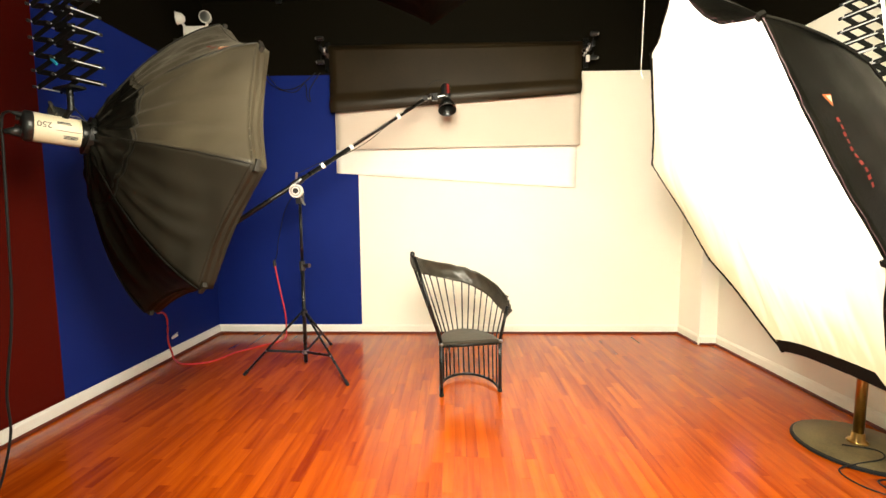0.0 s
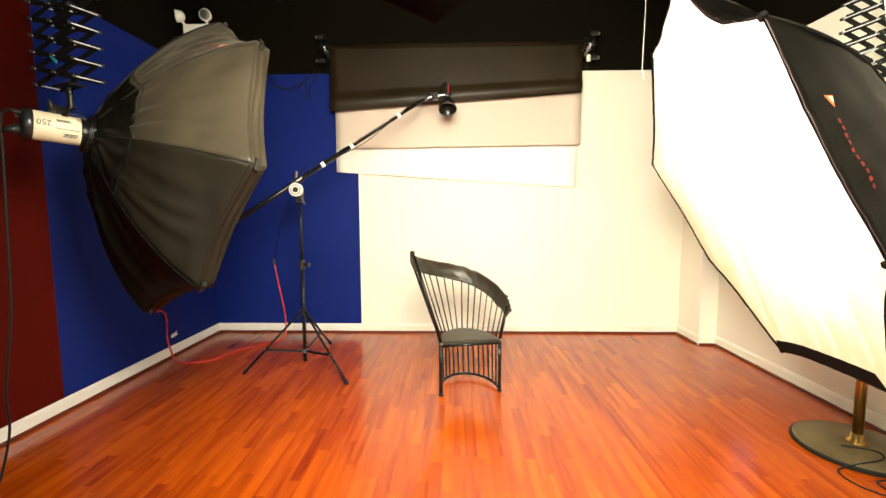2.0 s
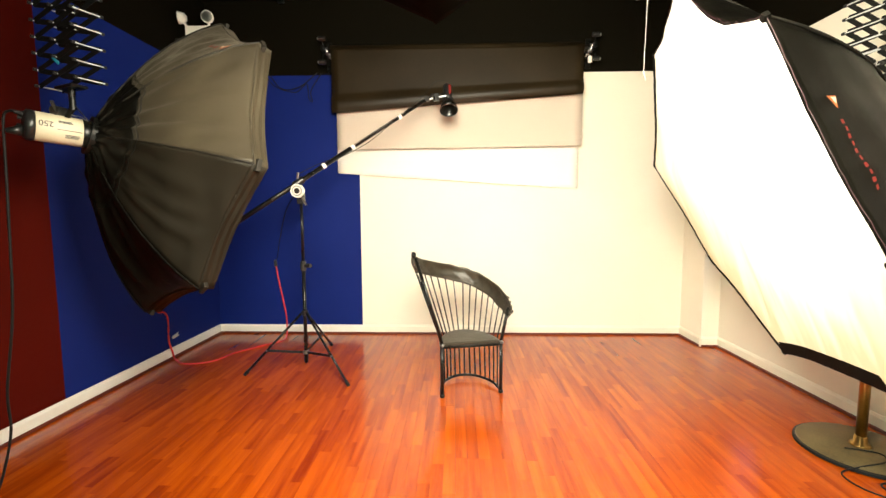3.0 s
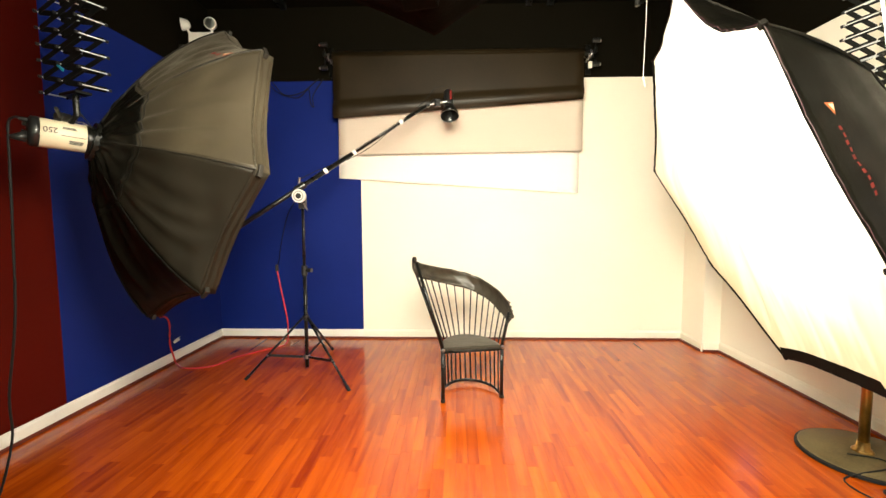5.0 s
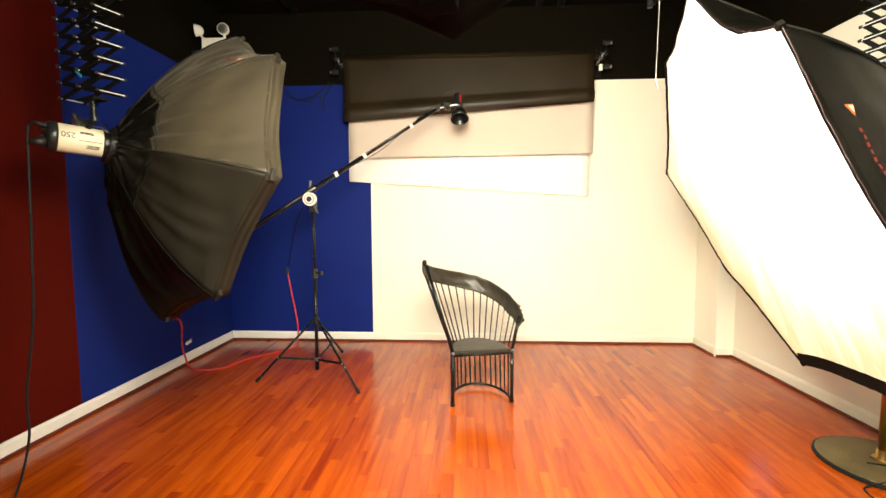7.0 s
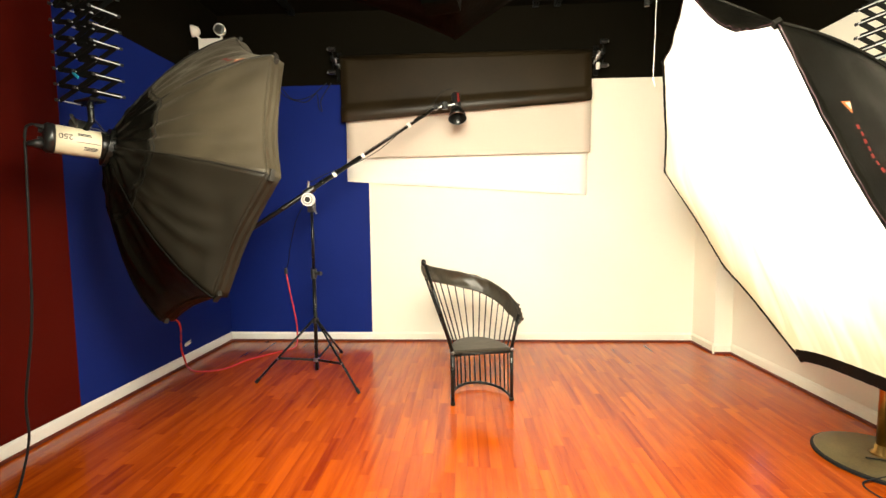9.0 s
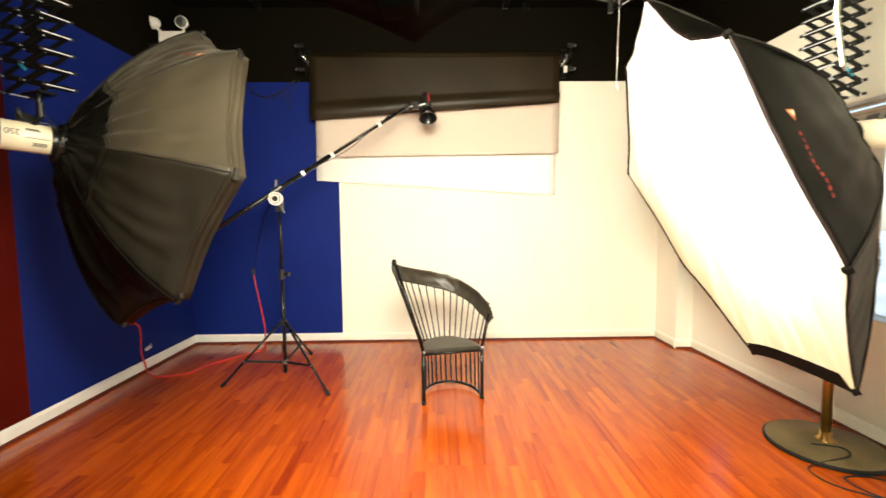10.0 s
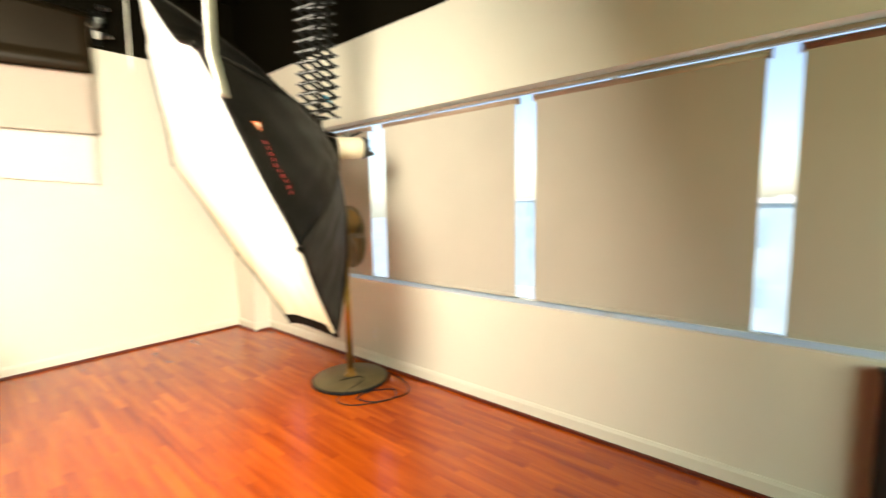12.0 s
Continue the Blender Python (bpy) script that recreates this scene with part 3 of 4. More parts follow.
def yoke(h, top, side):
    """A bracket from the lift's spigot down to a head."""
    y = empty("lamp_bracket", "black swivel bracket with a steel clamp", "bracket", "lamp brackets")
    part("stem", tube(smooth_line([top, (Vector(top) + Vector(h)) / 2 + Vector(side), h], 6), 0.013, 8), M_BLKMETAL, y)
    part("clamp", rod(Vector(h) + Vector((0, -0.03, 0.075)), Vector(h) + Vector((0, 0.03, 0.075)), 0.024, n=14), M_STEEL, y)
    part("clamp_handle", rod(Vector(h) + Vector((0.01, -0.03, 0.075)), Vector(h) + Vector((0.05, -0.09, 0.1)), 0.008), M_BLKPLASTIC, y)
    loop = [Vector(top) + Vector((0.02, 0, 0)), Vector(top) + Vector((0.09, -0.02, -0.07)), Vector(h) + Vector((0.1, 0, 0.05)), Vector(h) + Vector((0.06, 0, 0.06)), Vector(h) + Vector((0.07, 0, 0.11)), Vector(top) + Vector((0.03, 0, -0.01))]
    part("safety_wire", tube(smooth_line(loop, 6), 0.0022, 6), M_STEEL, y)
    return y


yoke(HL, (HL.x + 0.07, HL.y, 1.95), (0, 0, 0))
yoke(HR, (HR.x - 0.13, HR.y + 0.11, HR.z + 0.1), (0, 0, 0.03))
yoke(HT, (HT.x, HT.y, HT.z + 0.17), (0, 0, 0))


def strap(x, y, z0, z1, w, turn, kink, label):
    s = tagged(empty("pull_strap", label, "strap", "pull straps", at=pose(x, y, 0, 0, 0, turn)))
    part("webbing", sheet(lambda u, v: (w * (u - 0.5), 0.004 * math.sin(v * 7), z1 + (z0 + kink - z1) * v), 2, 20, thick=0.002), M_TAPE, s)
    part("end_tab", sheet(lambda u, v: (w * 1.08 * (u - 0.5) + 0.02 * v, -0.012 * v, z0 + kink - kink * v), 2, 4, thick=0.004), M_TAPE, s)
    return s


strap(1.30, 2.56, 2.175, RAIL + 0.06, 0.042, 67, 0.03, "white webbing pull strap hanging from a ceiling lift")
strap(1.018, 0.874, 1.73, RAIL + 0.06, 0.042, 40, 0.1, "white webbing pull strap with a folded end")


# ---- background papers ----
def paper(name, y, x0, x1, z_top, z_l, z_r, material, label, curl, r, belly=0.0):
    """Paper hanging from its roll; the lower end curls forward round a weight."""
    p = empty(name, label, "backdrop", "background papers")
    part("roll", rod((x0 - 0.01, y + r, z_top), (x1 + 0.01, y + r, z_top), r, n=28), material, p, smooth=True)
    part("core", rod((x0 - 0.06, y + r, z_top), (x1 + 0.06, y + r, z_top), 0.025, n=16), M_BLKMETAL, p)

    def f(u, v):
        x = x0 + (x1 - x0) * u
        zb = z_l + (z_r - z_l) * u
        if v < 0.7:
            t = v / 0.7
            swell = belly * math.sin(math.pi * max(0, t - 0.72) / 0.28)
            return (x, y - swell - 0.002 + 0.006 * t * math.sin(u * 5 + t * 3) - 0.01 * t, z_top + (zb + curl - z_top) * t)
        a = (v - 0.7) / 0.3 * math.pi * 0.55
        return (x, y - 0.01 + 0.006 * math.sin(u * 5 + 3) * (1 - (v - 0.7) / 0.3) - curl * (1 - math.cos(a)), zb + curl - curl * math.sin(a))
    part("sheet", sheet(f, 30, 40, thick=0.0012), material, p, smooth=True)
    return p


paper("black_paper_roll", 4.68, -1.075, 1.575, 3.14, 2.475, 2.65, M_BLACKPAPER, "roll of black studio paper, pulled down a little", 0.004, 0.055, 0.03)
paper("grey_paper_roll", 4.78, -1.05, 1.60, 3.14, 2.105, 2.13, M_GREYPAPER, "warm grey studio paper, mostly rolled up", 0.004, 0.045)
paper("cream_paper_roll", 4.89, -1.085, 1.60, 3.14, 1.86, 1.675, M_CREAMPAPER, "cream studio paper sheet hanging askew", 0.003, 0.035)
for x, s in ((-1.16, -1), (1.69, 1)):
    br = empty("backdrop_bracket", "black wall bracket with hooks carrying the paper rolls", "bracket", "backdrop brackets")
    part("wall_plate", box(x - 0.03, x + 0.03, NORTH - 0.012, NORTH, 2.98, 3.3, 0.004), M_BLKMETAL, br)
    part("arm", box(x - 0.012, x + 0.012, 4.64, NORTH - 0.012, 3.12, 3.17, 0.004), M_BLKMETAL, br)
    for y in (4.735, 4.825, 4.9):
        part("hook", tube(smooth_line([(x - s * 0.03, y, 3.1), (x - s * 0.03, y - 0.03, 3.13), (x - s * 0.03, y, 3.17), (x, y, 3.15)], 5), 0.009, 8), M_STEEL, br)
    for z in (3.0, 3.24):
        part("expander", rod((x - 0.035, 4.66, z), (x + 0.035, 4.66, z), 0.022, n=14), M_BLKPLASTIC, br)
        part("wheel_cap", rod((x + s * 0.035, 4.66, z), (x + s * 0.05, 4.66, z), 0.014, n=12), M_STEEL, br)
        part("post", rod((x, 4.66, z), (x, 4.72, 3.14), 0.008), M_BLKMETAL, br)
part("pull_weight", rod((1.63, 4.65, 2.96), (1.63, 4.65, 3.02), 0.02, n=14), M_WHITE, br, "white plastic chain weight")


# ---- chair ----
def chair(cx, cy, turn):
    c = empty("spindle_chair", "black metal spindle chair with a sweeping asymmetrical leather back band", "chair", at=pose(cx, cy, 0, 0, 0, turn))
    hw, dp = 0.235, 0.38

    def base(a, z=0.02, k=1.0):
        return Vector((-hw * k * math.cos(a), dp * k * math.sin(a) ** 0.9 if math.sin(a) > 0 else 0, z))

    def crown(a, drop=0.0):
        t = a / math.pi
        x = -0.42 * math.cos(a) if a < math.pi / 2 else 0.298 * abs(math.cos(a)) ** 0.8
        y = 0.10 * (1 - t) + 0.02 * t + 0.44 * math.sin(a) ** 0.9 if 0 < a < math.pi else (0.10 if a <= 0 else 0.02)
        z = 1.112 - 0.40 * (0.8 * t + 0.2 * t ** 6)
        return Vector((x, y, z - drop))
    def foot_ring(a, z):
        p = base(a, z)
        return Vector((p.x, p.y * 0.84, z))
    N = 40
    angs = [math.pi * i / N for i in range(N + 1)]
    part("floor_hoop", tube([foot_ring(a, 0.022 + 0.018 * math.sin(a)) for a in angs], 0.011, 8), M_BLKMETAL, c, smooth=True)
    part("seat_hoop", tube([base(a, 0.395) for a in angs] + [base(0, 0.395)], 0.011, 8), M_BLKMETAL, c, smooth=True)
    bm = bmesh.new()
    low = [bm.verts.new(base(a, 0.4, 0.99)) for a in angs]
    top = [bm.verts.new(base(a, 0.418, 0.985)) for a in angs]
    inner = [bm.verts.new(base(a, 0.424, 0.9) + Vector((0, 0.02, 0))) for a in angs]
    for p, q in ((low, top), (top, inner)):
        for i in range(N + 1):
            j = (i + 1) % (N + 1)
            bm.faces.new((p[i], p[j], q[j], q[i]))
    bm.faces.new(inner)
    bm.faces.new(low[::-1])
    part("seat", bm, M_CHAIRSEAT, c, "worn black leather seat")
    width = lambda t: 0.13 + 0.02 * t - 0.25 * max(0, t - 0.88)

    def band(u, v):
        a = math.pi * u
        p = crown(a, width(u) * v)
        out = Vector((p.x, p.y - 0.1, 0)).normalized()
        return p + out * (0.02 * math.sin(math.pi * v) + 0.005 * math.sin(29 * u + 4 * v + math.sin(9 * u)) * math.sin(math.pi * u) + 0.0025 * math.sin(61 * u - 5 * v) + 0.02 * (1 - v)) + Vector((0, 0, 0.003 * math.sin(37 * u + 3 * math.sin(11 * u)) * (1 - v)))
    part("back_band", sheet(band, 48, 8, thick=0.012), M_CHAIRSEAT, c, "wrinkled black leather back band", smooth=True)
    part("finial", lathe([(0.004, -0.03), (0.016, -0.018), (0.02, 0.0), (0.014, 0.016), (0.003, 0.022)], 14, m=Matrix.Translation(crown(0) + Vector((-0.016, -0.006, -0.008)))), M_BLKMETAL, c, smooth=True)
    for i in range(4):
        a = math.pi * (0.93 + 0.018 * i)
        q = crown(a, 0.03 + 0.02 * i)
        part("torn_edge", box(-0.012, 0.014, -0.006, 0.006, -0.012, 0.012, 0.003, m=Matrix.Translation(q + Vector((0.038, -0.01, 0))) @ pose(0, 0, 0, 20 * i, 30 - 25 * i, 15 * i)), M_CHAIRSEAT, c)
    for a, r in ((0.0, 0.0135), (math.pi, 0.0135)):
        part("leg", rod(base(a, 0.0), base(a, 0.42), r, n=12), M_BLKMETAL, c, smooth=True)
        part("foot", lathe([(0.012, 0), (0.019, 0.006), (0.019, 0.02), (0.012, 0.03)], 14, m=Matrix.Translation(base(a, 0))), M_BLKMETAL, c, smooth=True)
        part("finial", lathe([(0.006, -0.012), (0.016, 0), (0.006, 0.014)], 12, m=Matrix.Translation(base(a, 0.415) + Vector((0, -0.014, 0)))), M_STEEL, c, smooth=True)
        part("post", rod(base(a, 0.42), crown(a, 0.03), 0.013, n=12), M_BLKMETAL, c, smooth=True)
    M = 17
    for i in range(1, M):
        a = math.pi * i / M
        part("spindle", rod(foot_ring(a, 0.03), base(a, 0.42), 0.0058, n=8), M_BLKMETAL, c)
        part("spindle", rod(base(a, 0.42), crown(a, width(i / M) * 0.96), 0.0058, n=8), M_BLKMETAL, c)
    return c


chair(0.366, 3.27, 12.3)


# ---- boom stand ----
def boom_stand():
    s = empty("boom_stand", "black tripod boom stand with a long counterweighted arm", "light stand")
    cx, cy = -1.135, 3.83
    feet = [(-1.609, 3.626), (-0.645, 3.418), (-1.09, 4.47)]
    part("column", rod((cx, cy, 0.05), (cx, cy, 0.95), 0.0165, n=14), M_BLKMETAL, s, smooth=True)
    part("column_upper", rod((cx, cy, 0.95), (cx, cy, 1.58), 0.013, n=14), M_BLKMETAL, s, smooth=True)
    part("collar", lathe([(0.02, 0.9), (0.026, 0.905), (0.026, 0.985), (0.02, 0.99)], 16, m=Matrix.Translation((cx, cy, 0))), M_BLKPLASTIC, s)
    part("knob", rod((cx + 0.02, cy - 0.01, 0.95), (cx + 0.075, cy - 0.03, 0.95), 0.014, 0.02, n=10), M_BLKPLASTIC, s)
    part("leg_collar", lathe([(0.02, 0.49), (0.03, 0.495), (0.03, 0.53), (0.02, 0.535)], 16, m=Matrix.Translation((cx, cy, 0))), M_BLKPLASTIC, s)
    part("brace_collar", lathe([(0.02, 0.13), (0.028, 0.135), (0.028, 0.16), (0.02, 0.165)], 16, m=Matrix.Translation((cx, cy, 0))), M_STEEL, s)
    for fx, fy in feet:
        d = Vector((fx - cx, fy - cy, 0))
        top = Vector((cx, cy, 0.51)) + d.normalized() * 0.03
        foot = Vector((fx, fy, 0.012))
        leg = part("leg", rod(top, foot, 0.0105, n=10), M_BLKMETAL, s, smooth=True)
        part("rubber_foot", rod(foot + (top - foot) * 0.05, foot - (top - foot) * 0.012, 0.0145, n=10), M_RUBBER, leg)
        mid = top.lerp(foot, 0.62)
        part("brace", tube([Vector((cx, cy, 0.148)) + d.normalized() * 0.028, mid], 0.006, 4, flat=(0.008, 0.02)), M_BLKMETAL, s)
        part("rivet", rod(mid + Vector((0, -0.014, 0)), mid + Vector((0, 0.014, 0)), 0.008, n=8), M_STEEL, s)
    piv = Vector((-1.139, 3.79, 1.688))
    tip = Vector((-0.026, 4.15, 2.479))
    d = (tip - piv).normalized()
    tail = piv - d * 1.1
    part("tilt_head", rod(piv + Vector((0, -0.045, -0.075)), piv + Vector((0, -0.01, -0.075)), 0.058, n=28), M_WHITE, s, "pale enamelled tilt disc", smooth=False)
    part("tilt_ring", lathe([(0.036, 0), (0.046, 0), (0.046, 0.004), (0.036, 0.004)], 28, m=Matrix.Translation(piv + Vector((0, -0.0455, -0.075))) @ frame_of((0, -1, 0)), ring=True), M_STEEL, s)
    part("arm_clamp", rod(piv - d * 0.05, piv + d * 0.05, 0.03, n=14), M_BLKPLASTIC, s)
    part("clamp_knob", rod(piv + Vector((0.0, -0.02, 0.03)), piv + Vector((0.01, -0.03, 0.085)), 0.01, n=10), M_STEEL, s)
    part("tilt_hub", rod(piv + Vector((0, -0.052, -0.075)), piv + Vector((0, -0.045, -0.075)), 0.024, n=20), M_BLKPLASTIC, s)
    part("tilt_clamp", box(cx - 0.03, cx + 0.03, cy - 0.03, cy + 0.03, 1.5, 1.6, 0.008), M_BLKPLASTIC, s)
    part("tilt_lever", rod((cx + 0.02, cy - 0.03, 1.55), (cx + 0.06, cy - 0.05, 1.49), 0.008), M_STEEL, s)
    part("arm_lower", rod(tail, piv + d * 0.55, 0.0205, n=14), M_BLKMETAL, s, smooth=True)
    part("arm_upper", rod(piv + d * 0.5, tip, 0.0155, n=14), M_BLKMETAL, s, smooth=True)
    # Thin steel strip added in place of the arm's specular highlight.
    part("arm_highlight", tube([piv + d * 0.57 + Vector((0, -0.0145, 0.007)), tip - d * 0.25 + Vector((0, -0.0145, 0.007))], 0.003, 6), M_STEEL, s)
    part("counterweight", rod(tail - d * 0.05, tail + d * 0.16, 0.06, n=20), M_BLKMETAL, s, smooth=True)
    for k in (0.268, 0.575, 1.097):
        part("tape", rod(piv + d * (k - 0.016), piv + d * (k + 0.016), 0.0245, n=14), M_WHITE, s, "white tape band")
    cab = [piv + Vector((-0.01, -0.03, 0.06)), piv + d * 0.25 + Vector((0, -0.02, 0.035)), piv + d * 0.5 + Vector((0, -0.02, -0.03)), piv + d * 0.75 + Vector((0, -0.02, -0.05)), piv + d * 0.98 + Vector((0, -0.02, -0.02)), tip + Vector((-0.03, 0, 0.04)), tip + Vector((0.06, 0, 0.15)), tip + Vector((0.16, 0, 0.17))]
    part("lamp_cable", tube(smooth_line(cab, 6), 0.0035, 6), M_RUBBER, s)
    part("grip_head", rod(tip + Vector((0, -0.03, 0)), tip + Vector((0, 0.03, 0)), 0.022, n=14), M_BLKMETAL, s)
    part("grip_block", box(0.06, 0.115, -0.025, 0.025, -0.02, 0.05, 0.006, m=Matrix.Translation(tip)), M_BLKMETAL, s)
    part("grip_knob", rod(tip + Vector((0.03, -0.03, 0.01)), tip + Vector((0.06, -0.06, 0.03)), 0.012), M_BLKPLASTIC, s)
    part("grip_pin", rod(tip, tip + Vector((0.18, 0, 0.03)), 0.009), M_STEEL, s)
    return tip


tip = boom_stand()
spot = empty("spot_lamp", "small black lamp head with a flared reflector on the boom arm", "studio light", at=pose(0.175, 4.15, 2.42, -28, -4, 0))
part("body", lathe([(0.03, 0.06), (0.043, 0.07), (0.043, 0.22), (0.036, 0.235)], 20), M_BLKPLASTIC, spot, smooth=True)
part("side_label", box(0.012, 0.034, -0.047, -0.04, 0.1, 0.21, 0.002), M_REDINK, spot, "red printed label")
part("reflector", lathe([(0.034, 0.07), (0.045, 0.05), (0.072, 0.0), (0.086, -0.06), (0.082, -0.058), (0.066, 0.0), (0.03, 0.05)], 28, ring=True), M_BLKMETAL, spot, smooth=True)
part("rim", lathe([(0.084, -0.063), (0.088, -0.063), (0.088, -0.058), (0.084, -0.058)], 28, ring=True), M_STEEL, spot)
part("swivel", box(-0.06, -0.03, -0.02, 0.02, 0.09, 0.14, 0.006), M_BLKMETAL, spot)

# ---- pedestal fan behind the softbox ----
fan = empty("pedestal_fan", "old pedestal fan on a brass post and round plate", "fan", at=pose(2.645, 2.54, 0))
part("base_plate", lathe([(0.28, 0.0), (0.305, 0.006), (0.305, 0.022), (0.29, 0.032), (0.06, 0.042)], 48), M_PLATE, fan, "dull bronze plate with a dark rim", smooth=True)
part("base_rim", lathe([(0.3, 0.003), (0.313, 0.006), (0.313, 0.02), (0.3, 0.026)], 48, ring=True), M_RUBBER, fan)
part("post_collar", lathe([(0.055, 0.04), (0.045, 0.055), (0.034, 0.06), (0.03, 0.1)], 24), M_BRASS, fan, smooth=True)
part("post", rod((0, 0, 0.05), (0, 0, 1.1), 0.026, n=20), M_BRASS, fan, "brass post", smooth=True)
part("motor", lathe([(0.02, -0.02), (0.06, 0.0), (0.075, 0.06), (0.06, 0.14), (0.02, 0.16)], 20, m=Matrix.Translation((0, 0, 1.19)) @ frame_of((-0.96, 0.28, 0))), M_BRASS, fan, smooth=True)
fm = Matrix.Translation((0, 0, 1.19)) @ frame_of((0.96, -0.28, 0))
for k in range(64):
    a = 2 * math.pi * k / 64
    pts = [fm @ Vector((r * math.cos(a), r * math.sin(a), z)) for r, z in ((0.03, 0.12), (0.15, 0.115), (0.235, 0.08), (0.25, 0.05), (0.235, 0.02), (0.14, 0.0), (0.05, 0.0))]
    part("cage_wire", tube(pts, 0.0028, 5), M_PLATE, fan)
for r, z in ((0.25, 0.05), (0.15, 0.116), (0.2, 0.095)):
    part("cage_ring", tube([fm @ Vector((r * math.cos(2 * math.pi * k / 36), r * math.sin(2 * math.pi * k / 36), z)) for k in range(37)], 0.003, 6), M_PLATE, fan)
for k in range(4):
    a0 = math.pi / 2 * k
    part("blade", sheet(lambda u, v: fm @ Vector(((0.04 + 0.18 * u) * math.cos(a0 + 0.9 * v), (0.04 + 0.18 * u) * math.sin(a0 + 0.9 * v), 0.04 + 0.03 * v)), 6, 6, thick=0.002), M_BRASS, fan)
loops = [(2.52, 2.5, 0.045), (2.66, 2.44, 0.046), (2.62, 2.36, 0.044), (2.45, 2.33, 0.03), (2.33, 2.3, 0.008), (2.36, 2.14, 0.006), (2.6, 2.0, 0.006), (2.72, 2.1, 0.006), (2.6, 2.22, 0.006), (2.44, 2.2, 0.012), (2.5, 2.05, 0.006), (2.75, 1.98, 0.006), (2.9, 2.2, 0.006), (2.93, 2.5, 0.006)]
solid("floor_cable", tube(smooth_line(loops, 8), 0.0042, 8), M_RUBBER, "black cable lying in loops on the floor by the fan", "cable", smooth=True)

# ---- emergency light on the side wall ----
el = empty("emergency_light", "cream emergency light with two round lamp heads", "emergency light", at=pose(-2.34, 4.4, 3.09))
part("case", box(-0.09, 0.16, -0.04, 0.04, 0.0, 0.175, 0.006), M_WHITE, el)
part("mount", box(-0.21, -0.09, -0.015, 0.015, 0.03, 0.07, 0.003), M_BLKMETAL, el)
for x, tilt in ((-0.14, -65), (0.13, 10)):
    m = Matrix.Translation((x, -0.01, 0.262)) @ pose(0, 0, 0, 0, 0, tilt) @ frame_of((0, -1, -0.1))
    part("neck", rod((max(x, -0.08), 0, 0.17), (x, 0, 0.24), 0.012), M_WHITE, el)
    part("lamp_head", lathe([(0.02, -0.05), (0.045, -0.03), (0.058, 0.02), (0.058, 0.03), (0.05, 0.03)], 22, m=m), M_WHITE, el, smooth=True)
    part("lens", lathe([(0.045, 0.028), (0.048, 0.034), (0.02, 0.038)], 22, m=m), M_STEEL, el)

# ---- cables ----
red = [(-1.846, 4.9, 0.81), (-1.807, 4.89, 0.6), (-1.744, 4.88, 0.277), (-1.725, 4.86, 0.1), (-1.67, 4.66, 0.01), (-1.77, 4.488, 0.008), (-1.99, 4.21, 0.008), (-2.09, 3.95, 0.008), (-2.31, 3.88, 0.008), (-2.47, 3.98, 0.015), (-2.52, 4.02, 0.07), (-2.53, 3.99, 0.2), (-2.53, 3.995, 0.4), (-2.53, 3.95, 0.48), (-2.53, 3.87, 0.5)]
rc = empty("extension_cable", "red extension cable running across the floor up the blue wall", "cable")
part("cord", tube(smooth_line(red, 8), 0.008, 8), M_REDCABLE, rc, smooth=True)
part("plug", rod((-1.846, 4.90, 0.8), (-1.85, 4.9, 0.87), 0.02, 0.016, n=12), M_BLKPLASTIC, rc)
part("cable_tag", sheet(lambda u, v: (-2.51 + 0.06 * u, 4.03 - 0.02 * math.sin(3 * v), 0.2 + 0.035 * v + 0.04 * u), 4, 4, thick=0.001), M_WHITE, rc, "white paper tag")
solid("black_cable", tube(smooth_line([(-1.85, 4.9, 0.86), (-1.8, 4.85, 0.93), (-1.7, 4.7, 1.15), (-1.5, 4.4, 1.45), (-1.16, 3.86, 1.65)], 8), 0.004, 6), M_RUBBER, "thin black cable from the boom stand", "cable")
solid("wall_cable", tube(smooth_line([(-1.9, 4.91, 2.98), (-1.78, 4.9, 2.83), (-1.55, 4.9, 2.76), (-1.42, 4.9, 2.85), (-1.4, 4.9, 2.7), (-1.36, 4.9, 2.66), (-1.37, 4.9, 2.78), (-1.25, 4.91, 2.97)], 8), 0.005, 6), M_RUBBER, "black cable looped on the blue wall", "cable")
solid("wall_cable", tube(smooth_line([(-1.85, 4.91, 2.97), (-1.7, 4.9, 2.8), (-1.5, 4.9, 2.82), (-1.3, 4.91, 2.97)], 8), 0.005, 6), M_RUBBER, "black cable looped on the blue wall", "cable")
cap = AT_HL @ Vector((0.05, -0.01, 0.245))
CABLE_DROP = [(0, 0, 0), (-0.03, 0, 0.004), (-0.06, 0, -0.03), (-0.068, 0, -0.2), (-0.08, 0, -0.5), (-0.105, 0, -0.95), (-0.17, 0, -1.35), (-0.2, 0.02, -1.6)]
drop = [cap + Vector(v) for v in CABLE_DROP] + [Vector((cap.x - 0.24, cap.y - 0.05, 0.01)), Vector((cap.x - 0.1, cap.y - 0.35, 0.01))]
solid("lamp_cable", tube(smooth_line(drop, 8), 0.006, 8), M_RUBBER, "black mains cable hanging from the flash head", "cable", smooth=True)

out = empty("wall_outlet", "cream wall outlet below the windows", "outlet", at=pose(EAST, 2.63, 0.28))
part("plate", box(-0.004, 0, -0.035, 0.035, -0.057, 0.057, 0.0015), M_CREAM, out)
for z in (-0.02, 0.02):
    part("socket", box(-0.0055, -0.004, -0.017, 0.017, z - 0.014, z + 0.014, 0.001), M_WHITE, out)

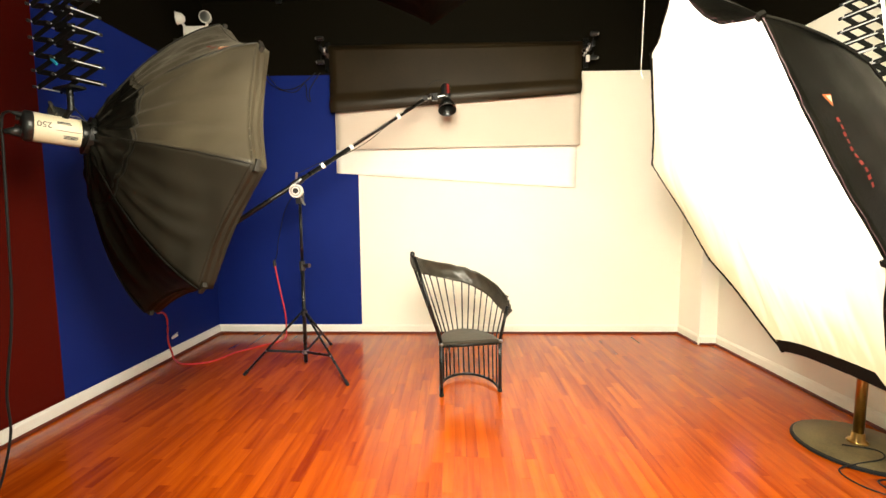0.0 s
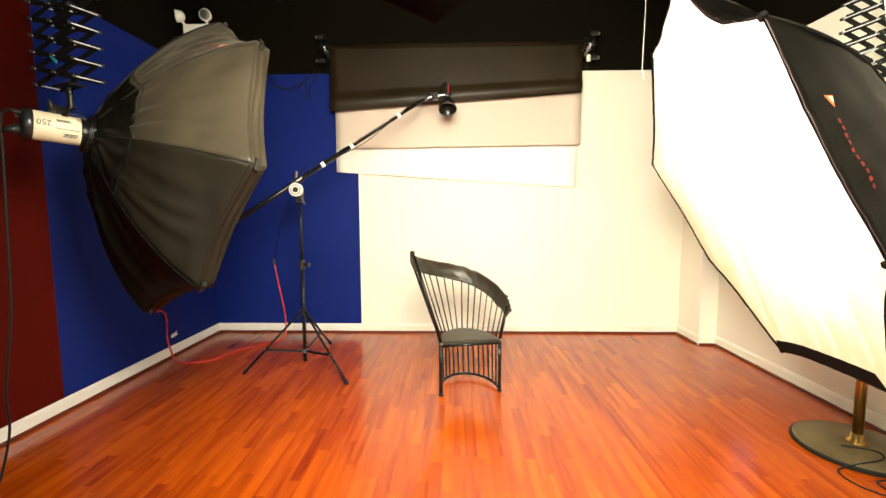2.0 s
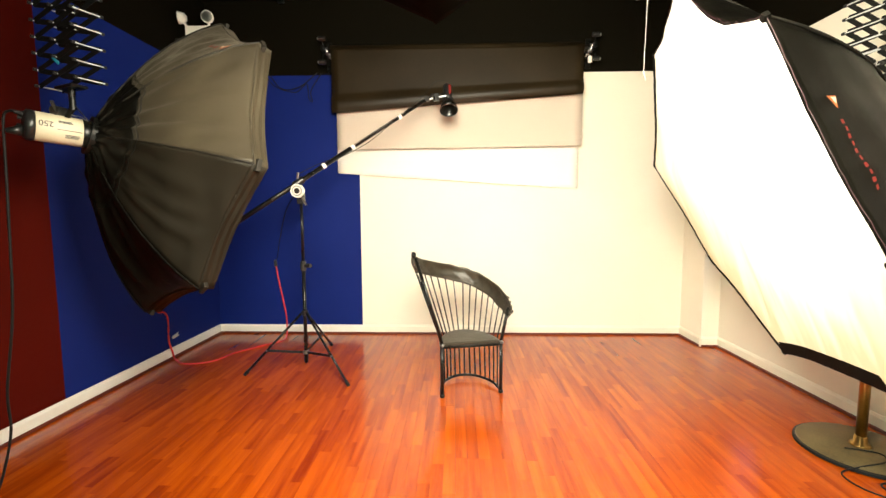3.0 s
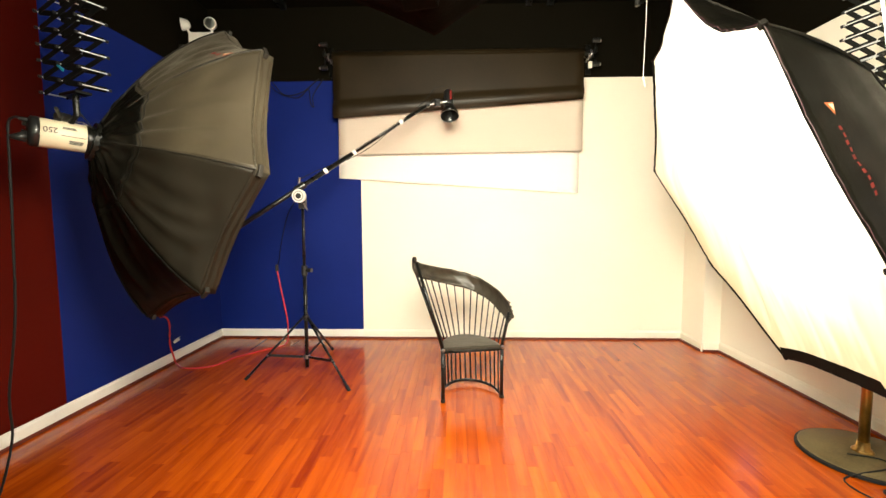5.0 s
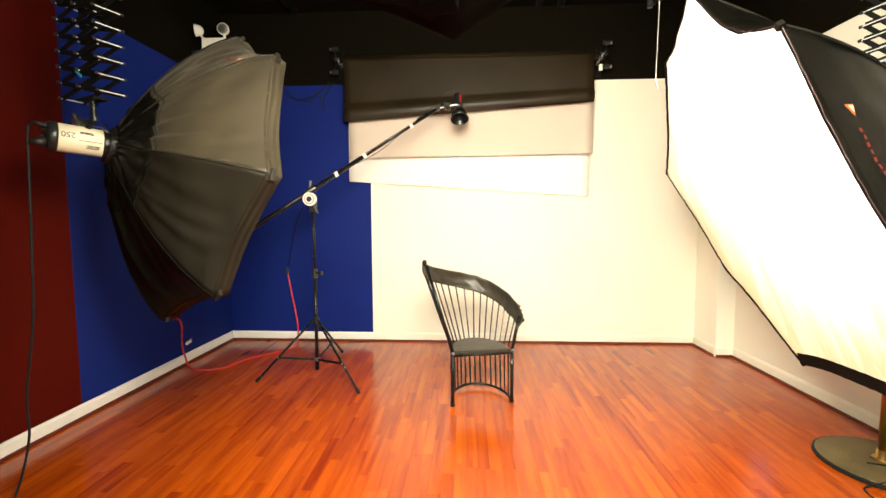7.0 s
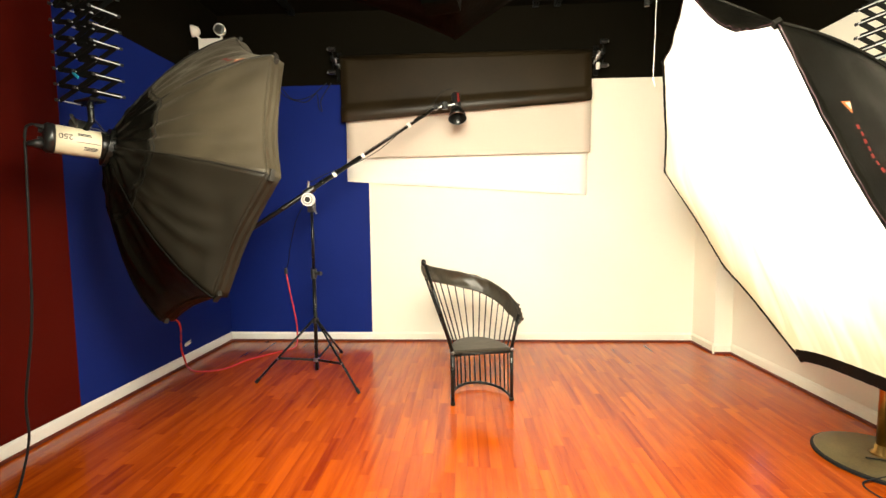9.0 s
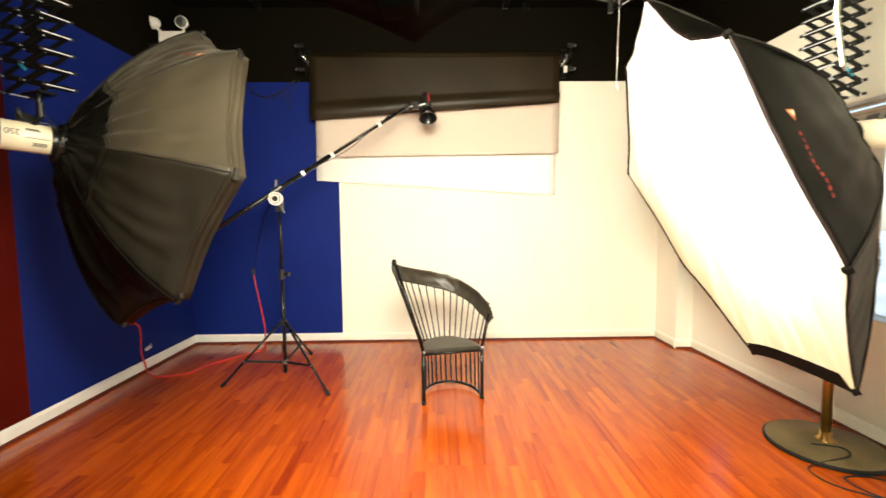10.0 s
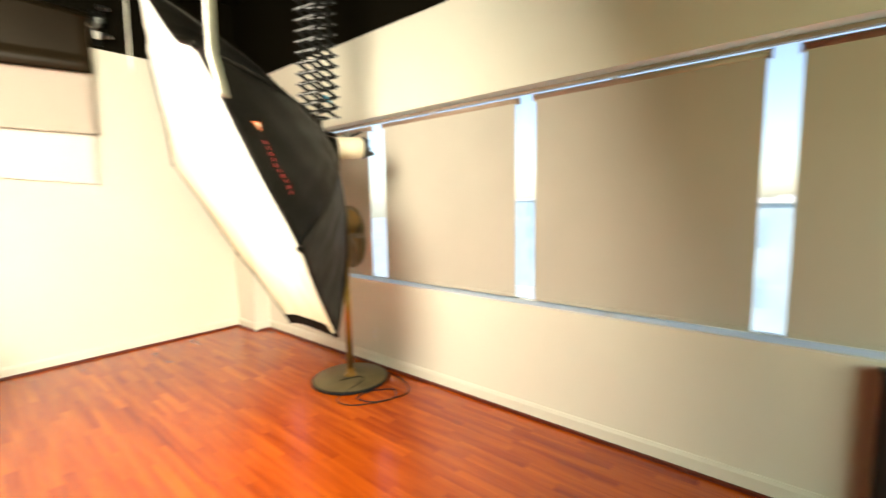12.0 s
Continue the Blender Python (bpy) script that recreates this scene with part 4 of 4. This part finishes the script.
# dark cabinet at the window wall, flattened to fit the view with a small shadow
cab = empty("equipment_case", "black equipment case standing on the floor by the window wall", "case", at=pose(2.945, -0.95, 0))
part("body", box(-0.02, 0.038, -0.4, 0.4, 0.02, 0.72, 0.012), M_BLKPLASTIC, cab)
part("lid", box(-0.024, 0.038, -0.405, 0.405, 0.72, 0.75, 0.01), M_BLKPLASTIC, cab)
for x in (0.0, 0.018):
    for y in (-0.36, 0.36):
        part("foot", box(x - 0.02, x + 0.02, y - 0.02, y + 0.02, 0, 0.02), M_RUBBER, cab)

# ---- prints on the softboxes and heads ----


def on_panel(skin, k, u, s0, s1, w0, w1, lift=0.004):
    """A small patch of print lying on gore k of a softbox."""
    return sheet(lambda a, b: Vector((*(skin(k, u + w0 + (w1 - w0) * b, s0 + (s1 - s0) * a).xy * (1 + lift)), skin(k, u + w0 + (w1 - w0) * b, s0 + (s1 - s0) * a).z + lift)), 4, 4)


def bars_on(sb, skin, k, u0, u1, s0, n, w):
    """A line of print along the rim of a gore, as plain bars."""
    for j in range(n):
        u, du = u0 + (u1 - u0) * j / n, (u1 - u0) / n * 0.6
        part("print_bar", on_panel(skin, k, u, s0 - w, s0 + w * (0.4 if j % 2 else 1.0), 0, du), M_REDINK, sb, "red print")


def badge(sb, skin, k, u, s, size):
    """A triangular orange badge."""
    bm = bmesh.new()
    pts = [skin(k, u - size * 0.35, s + size * 0.3), skin(k, u + size * 0.35, s), skin(k, u - size * 0.35, s - size * 0.3)]
    bm.faces.new([bm.verts.new(Vector((*(p.xy * 1.006), p.z + 0.006))) for p in pts])
    part("badge", bm, M_ORANGE, sb, "orange triangular badge")
    mid = sum(pts, Vector()) / 3
    bm = bmesh.new()
    bm.faces.new([bm.verts.new(Vector((*(q.xy * 1.008), q.z + 0.008))) for q in (mid.lerp(p, 0.55) for p in pts)])
    part("badge_center", bm, M_IVORY, sb, "pale centre of the badge")


badge(softbox_left, SKINS["left"], 7, 0.1, 0.78, 0.13)
bars_on(softbox_left, SKINS["left"], 7, 0.18, 0.4, 0.76, 4, 0.018)
badge(softbox_right, SKINS["right"], 1, 0.37, 0.87, 0.085)
bars_on(softbox_right, SKINS["right"], 1, 0.45, 0.78, 0.88, 10, 0.0085)
num = bpy.data.curves.new("number", "FONT")
num.body, num.size, num.align_x, num.align_y, num.extrude = "250", 0.037, "CENTER", "CENTER", 0.0006
num.materials.append(M_INK)
no = new("number_print", num)
no.parent = head_left
no.matrix_basis = Matrix(((0, -1, 0, 0.016), (0, 0, -1, -0.0738), (1, 0, 0, 0.145), (0, 0, 0, 1)))
for x, z0, z1, w in ((0.036, 0.05, 0.1, 0.003), (0.03, 0.045, 0.1, 0.002), (-0.004, 0.01, 0.105, 0.0015), (-0.026, 0.02, 0.075, 0.002), (-0.032, 0.02, 0.07, 0.002), (-0.038, 0.025, 0.075, 0.002)):
    y = -math.sqrt(0.0705 ** 2 - x * x)
    part("print_line", box(x - w, x + w, y - 0.0012, y + 0.002, z0, z1), M_INK, head_left, "small dark print")

# ---- floor ----
fl = tagged(new("floor", mesh_of("floor", box(WEST - T, EAST + T, SOUTH - T, NORTH + T, -0.1, -0.004), M_SUB)), "glossy reddish orange laminate strip floor", "floor", kind="structure")
rng = random.Random(4)
SW = 0.068
lens = [0.36, 0.45, 0.54, 0.63]


def strip_mesh(L):
    bm = bmesh.new()
    g = 0.0001
    x0, x1, y0, y1 = -SW / 2 + g, SW / 2 - g, -L / 2 + g, L / 2 - g
    lo = [bm.verts.new((x, y, -0.006)) for x, y in ((x0, y0), (x1, y0), (x1, y1), (x0, y1))]
    c = 0.0002
    hi = [bm.verts.new((x, y, 0)) for x, y in ((x0 + c, y0 + c), (x1 - c, y0 + c), (x1 - c, y1 - c), (x0 + c, y1 - c))]
    for k in range(4):
        bm.faces.new((lo[k], lo[(k + 1) % 4], hi[(k + 1) % 4], hi[k]))
    bm.faces.new(hi)
    return mesh_of("floor_strip", bm, M_PLANK)


strip_me = {L: strip_mesh(L) for L in lens}
near, far_v, far_f = 0, [], []
x = WEST
while x < EAST:
    y = SOUTH - rng.random() * 0.5
    while y < NORTH:
        L = rng.choice(lens)
        cx, cy = x + SW / 2, y + L / 2
        if near < 300 and -1.0 < cx < 1.75 and 1.55 < cy < 4.0:
            ob = new("floor_strip", strip_me[L])
            ob.parent, ob.location = fl, (cx, cy, 0)
            near += 1
        elif y + L > SOUTH - T:
            g, c, b = 0.0001, 0.0002, len(far_v)
            x0, x1, y0, y1 = x + g, min(x + SW, EAST + T) - g, max(y, SOUTH - T) + g, min(y + L, NORTH + T) - g
            far_v += [(x0, y0, -0.006), (x1, y0, -0.006), (x1, y1, -0.006), (x0, y1, -0.006), (x0 + c, y0 + c, 0), (x1 - c, y0 + c, 0), (x1 - c, y1 - c, 0), (x0 + c, y1 - c, 0)]
            far_f += [tuple(b + i for i in q) for q in ((0, 1, 5, 4), (1, 2, 6, 5), (2, 3, 7, 6), (3, 0, 4, 7), (4, 5, 6, 7))]
        y += L
    x += SW
me = bpy.data.meshes.new("floor_strips")
me.from_pydata(far_v, [], far_f)
me.materials.append(M_PLANKS)
rest = new("floor_strips", me)
rest.parent = fl
tagged(rest, kind="stuff")
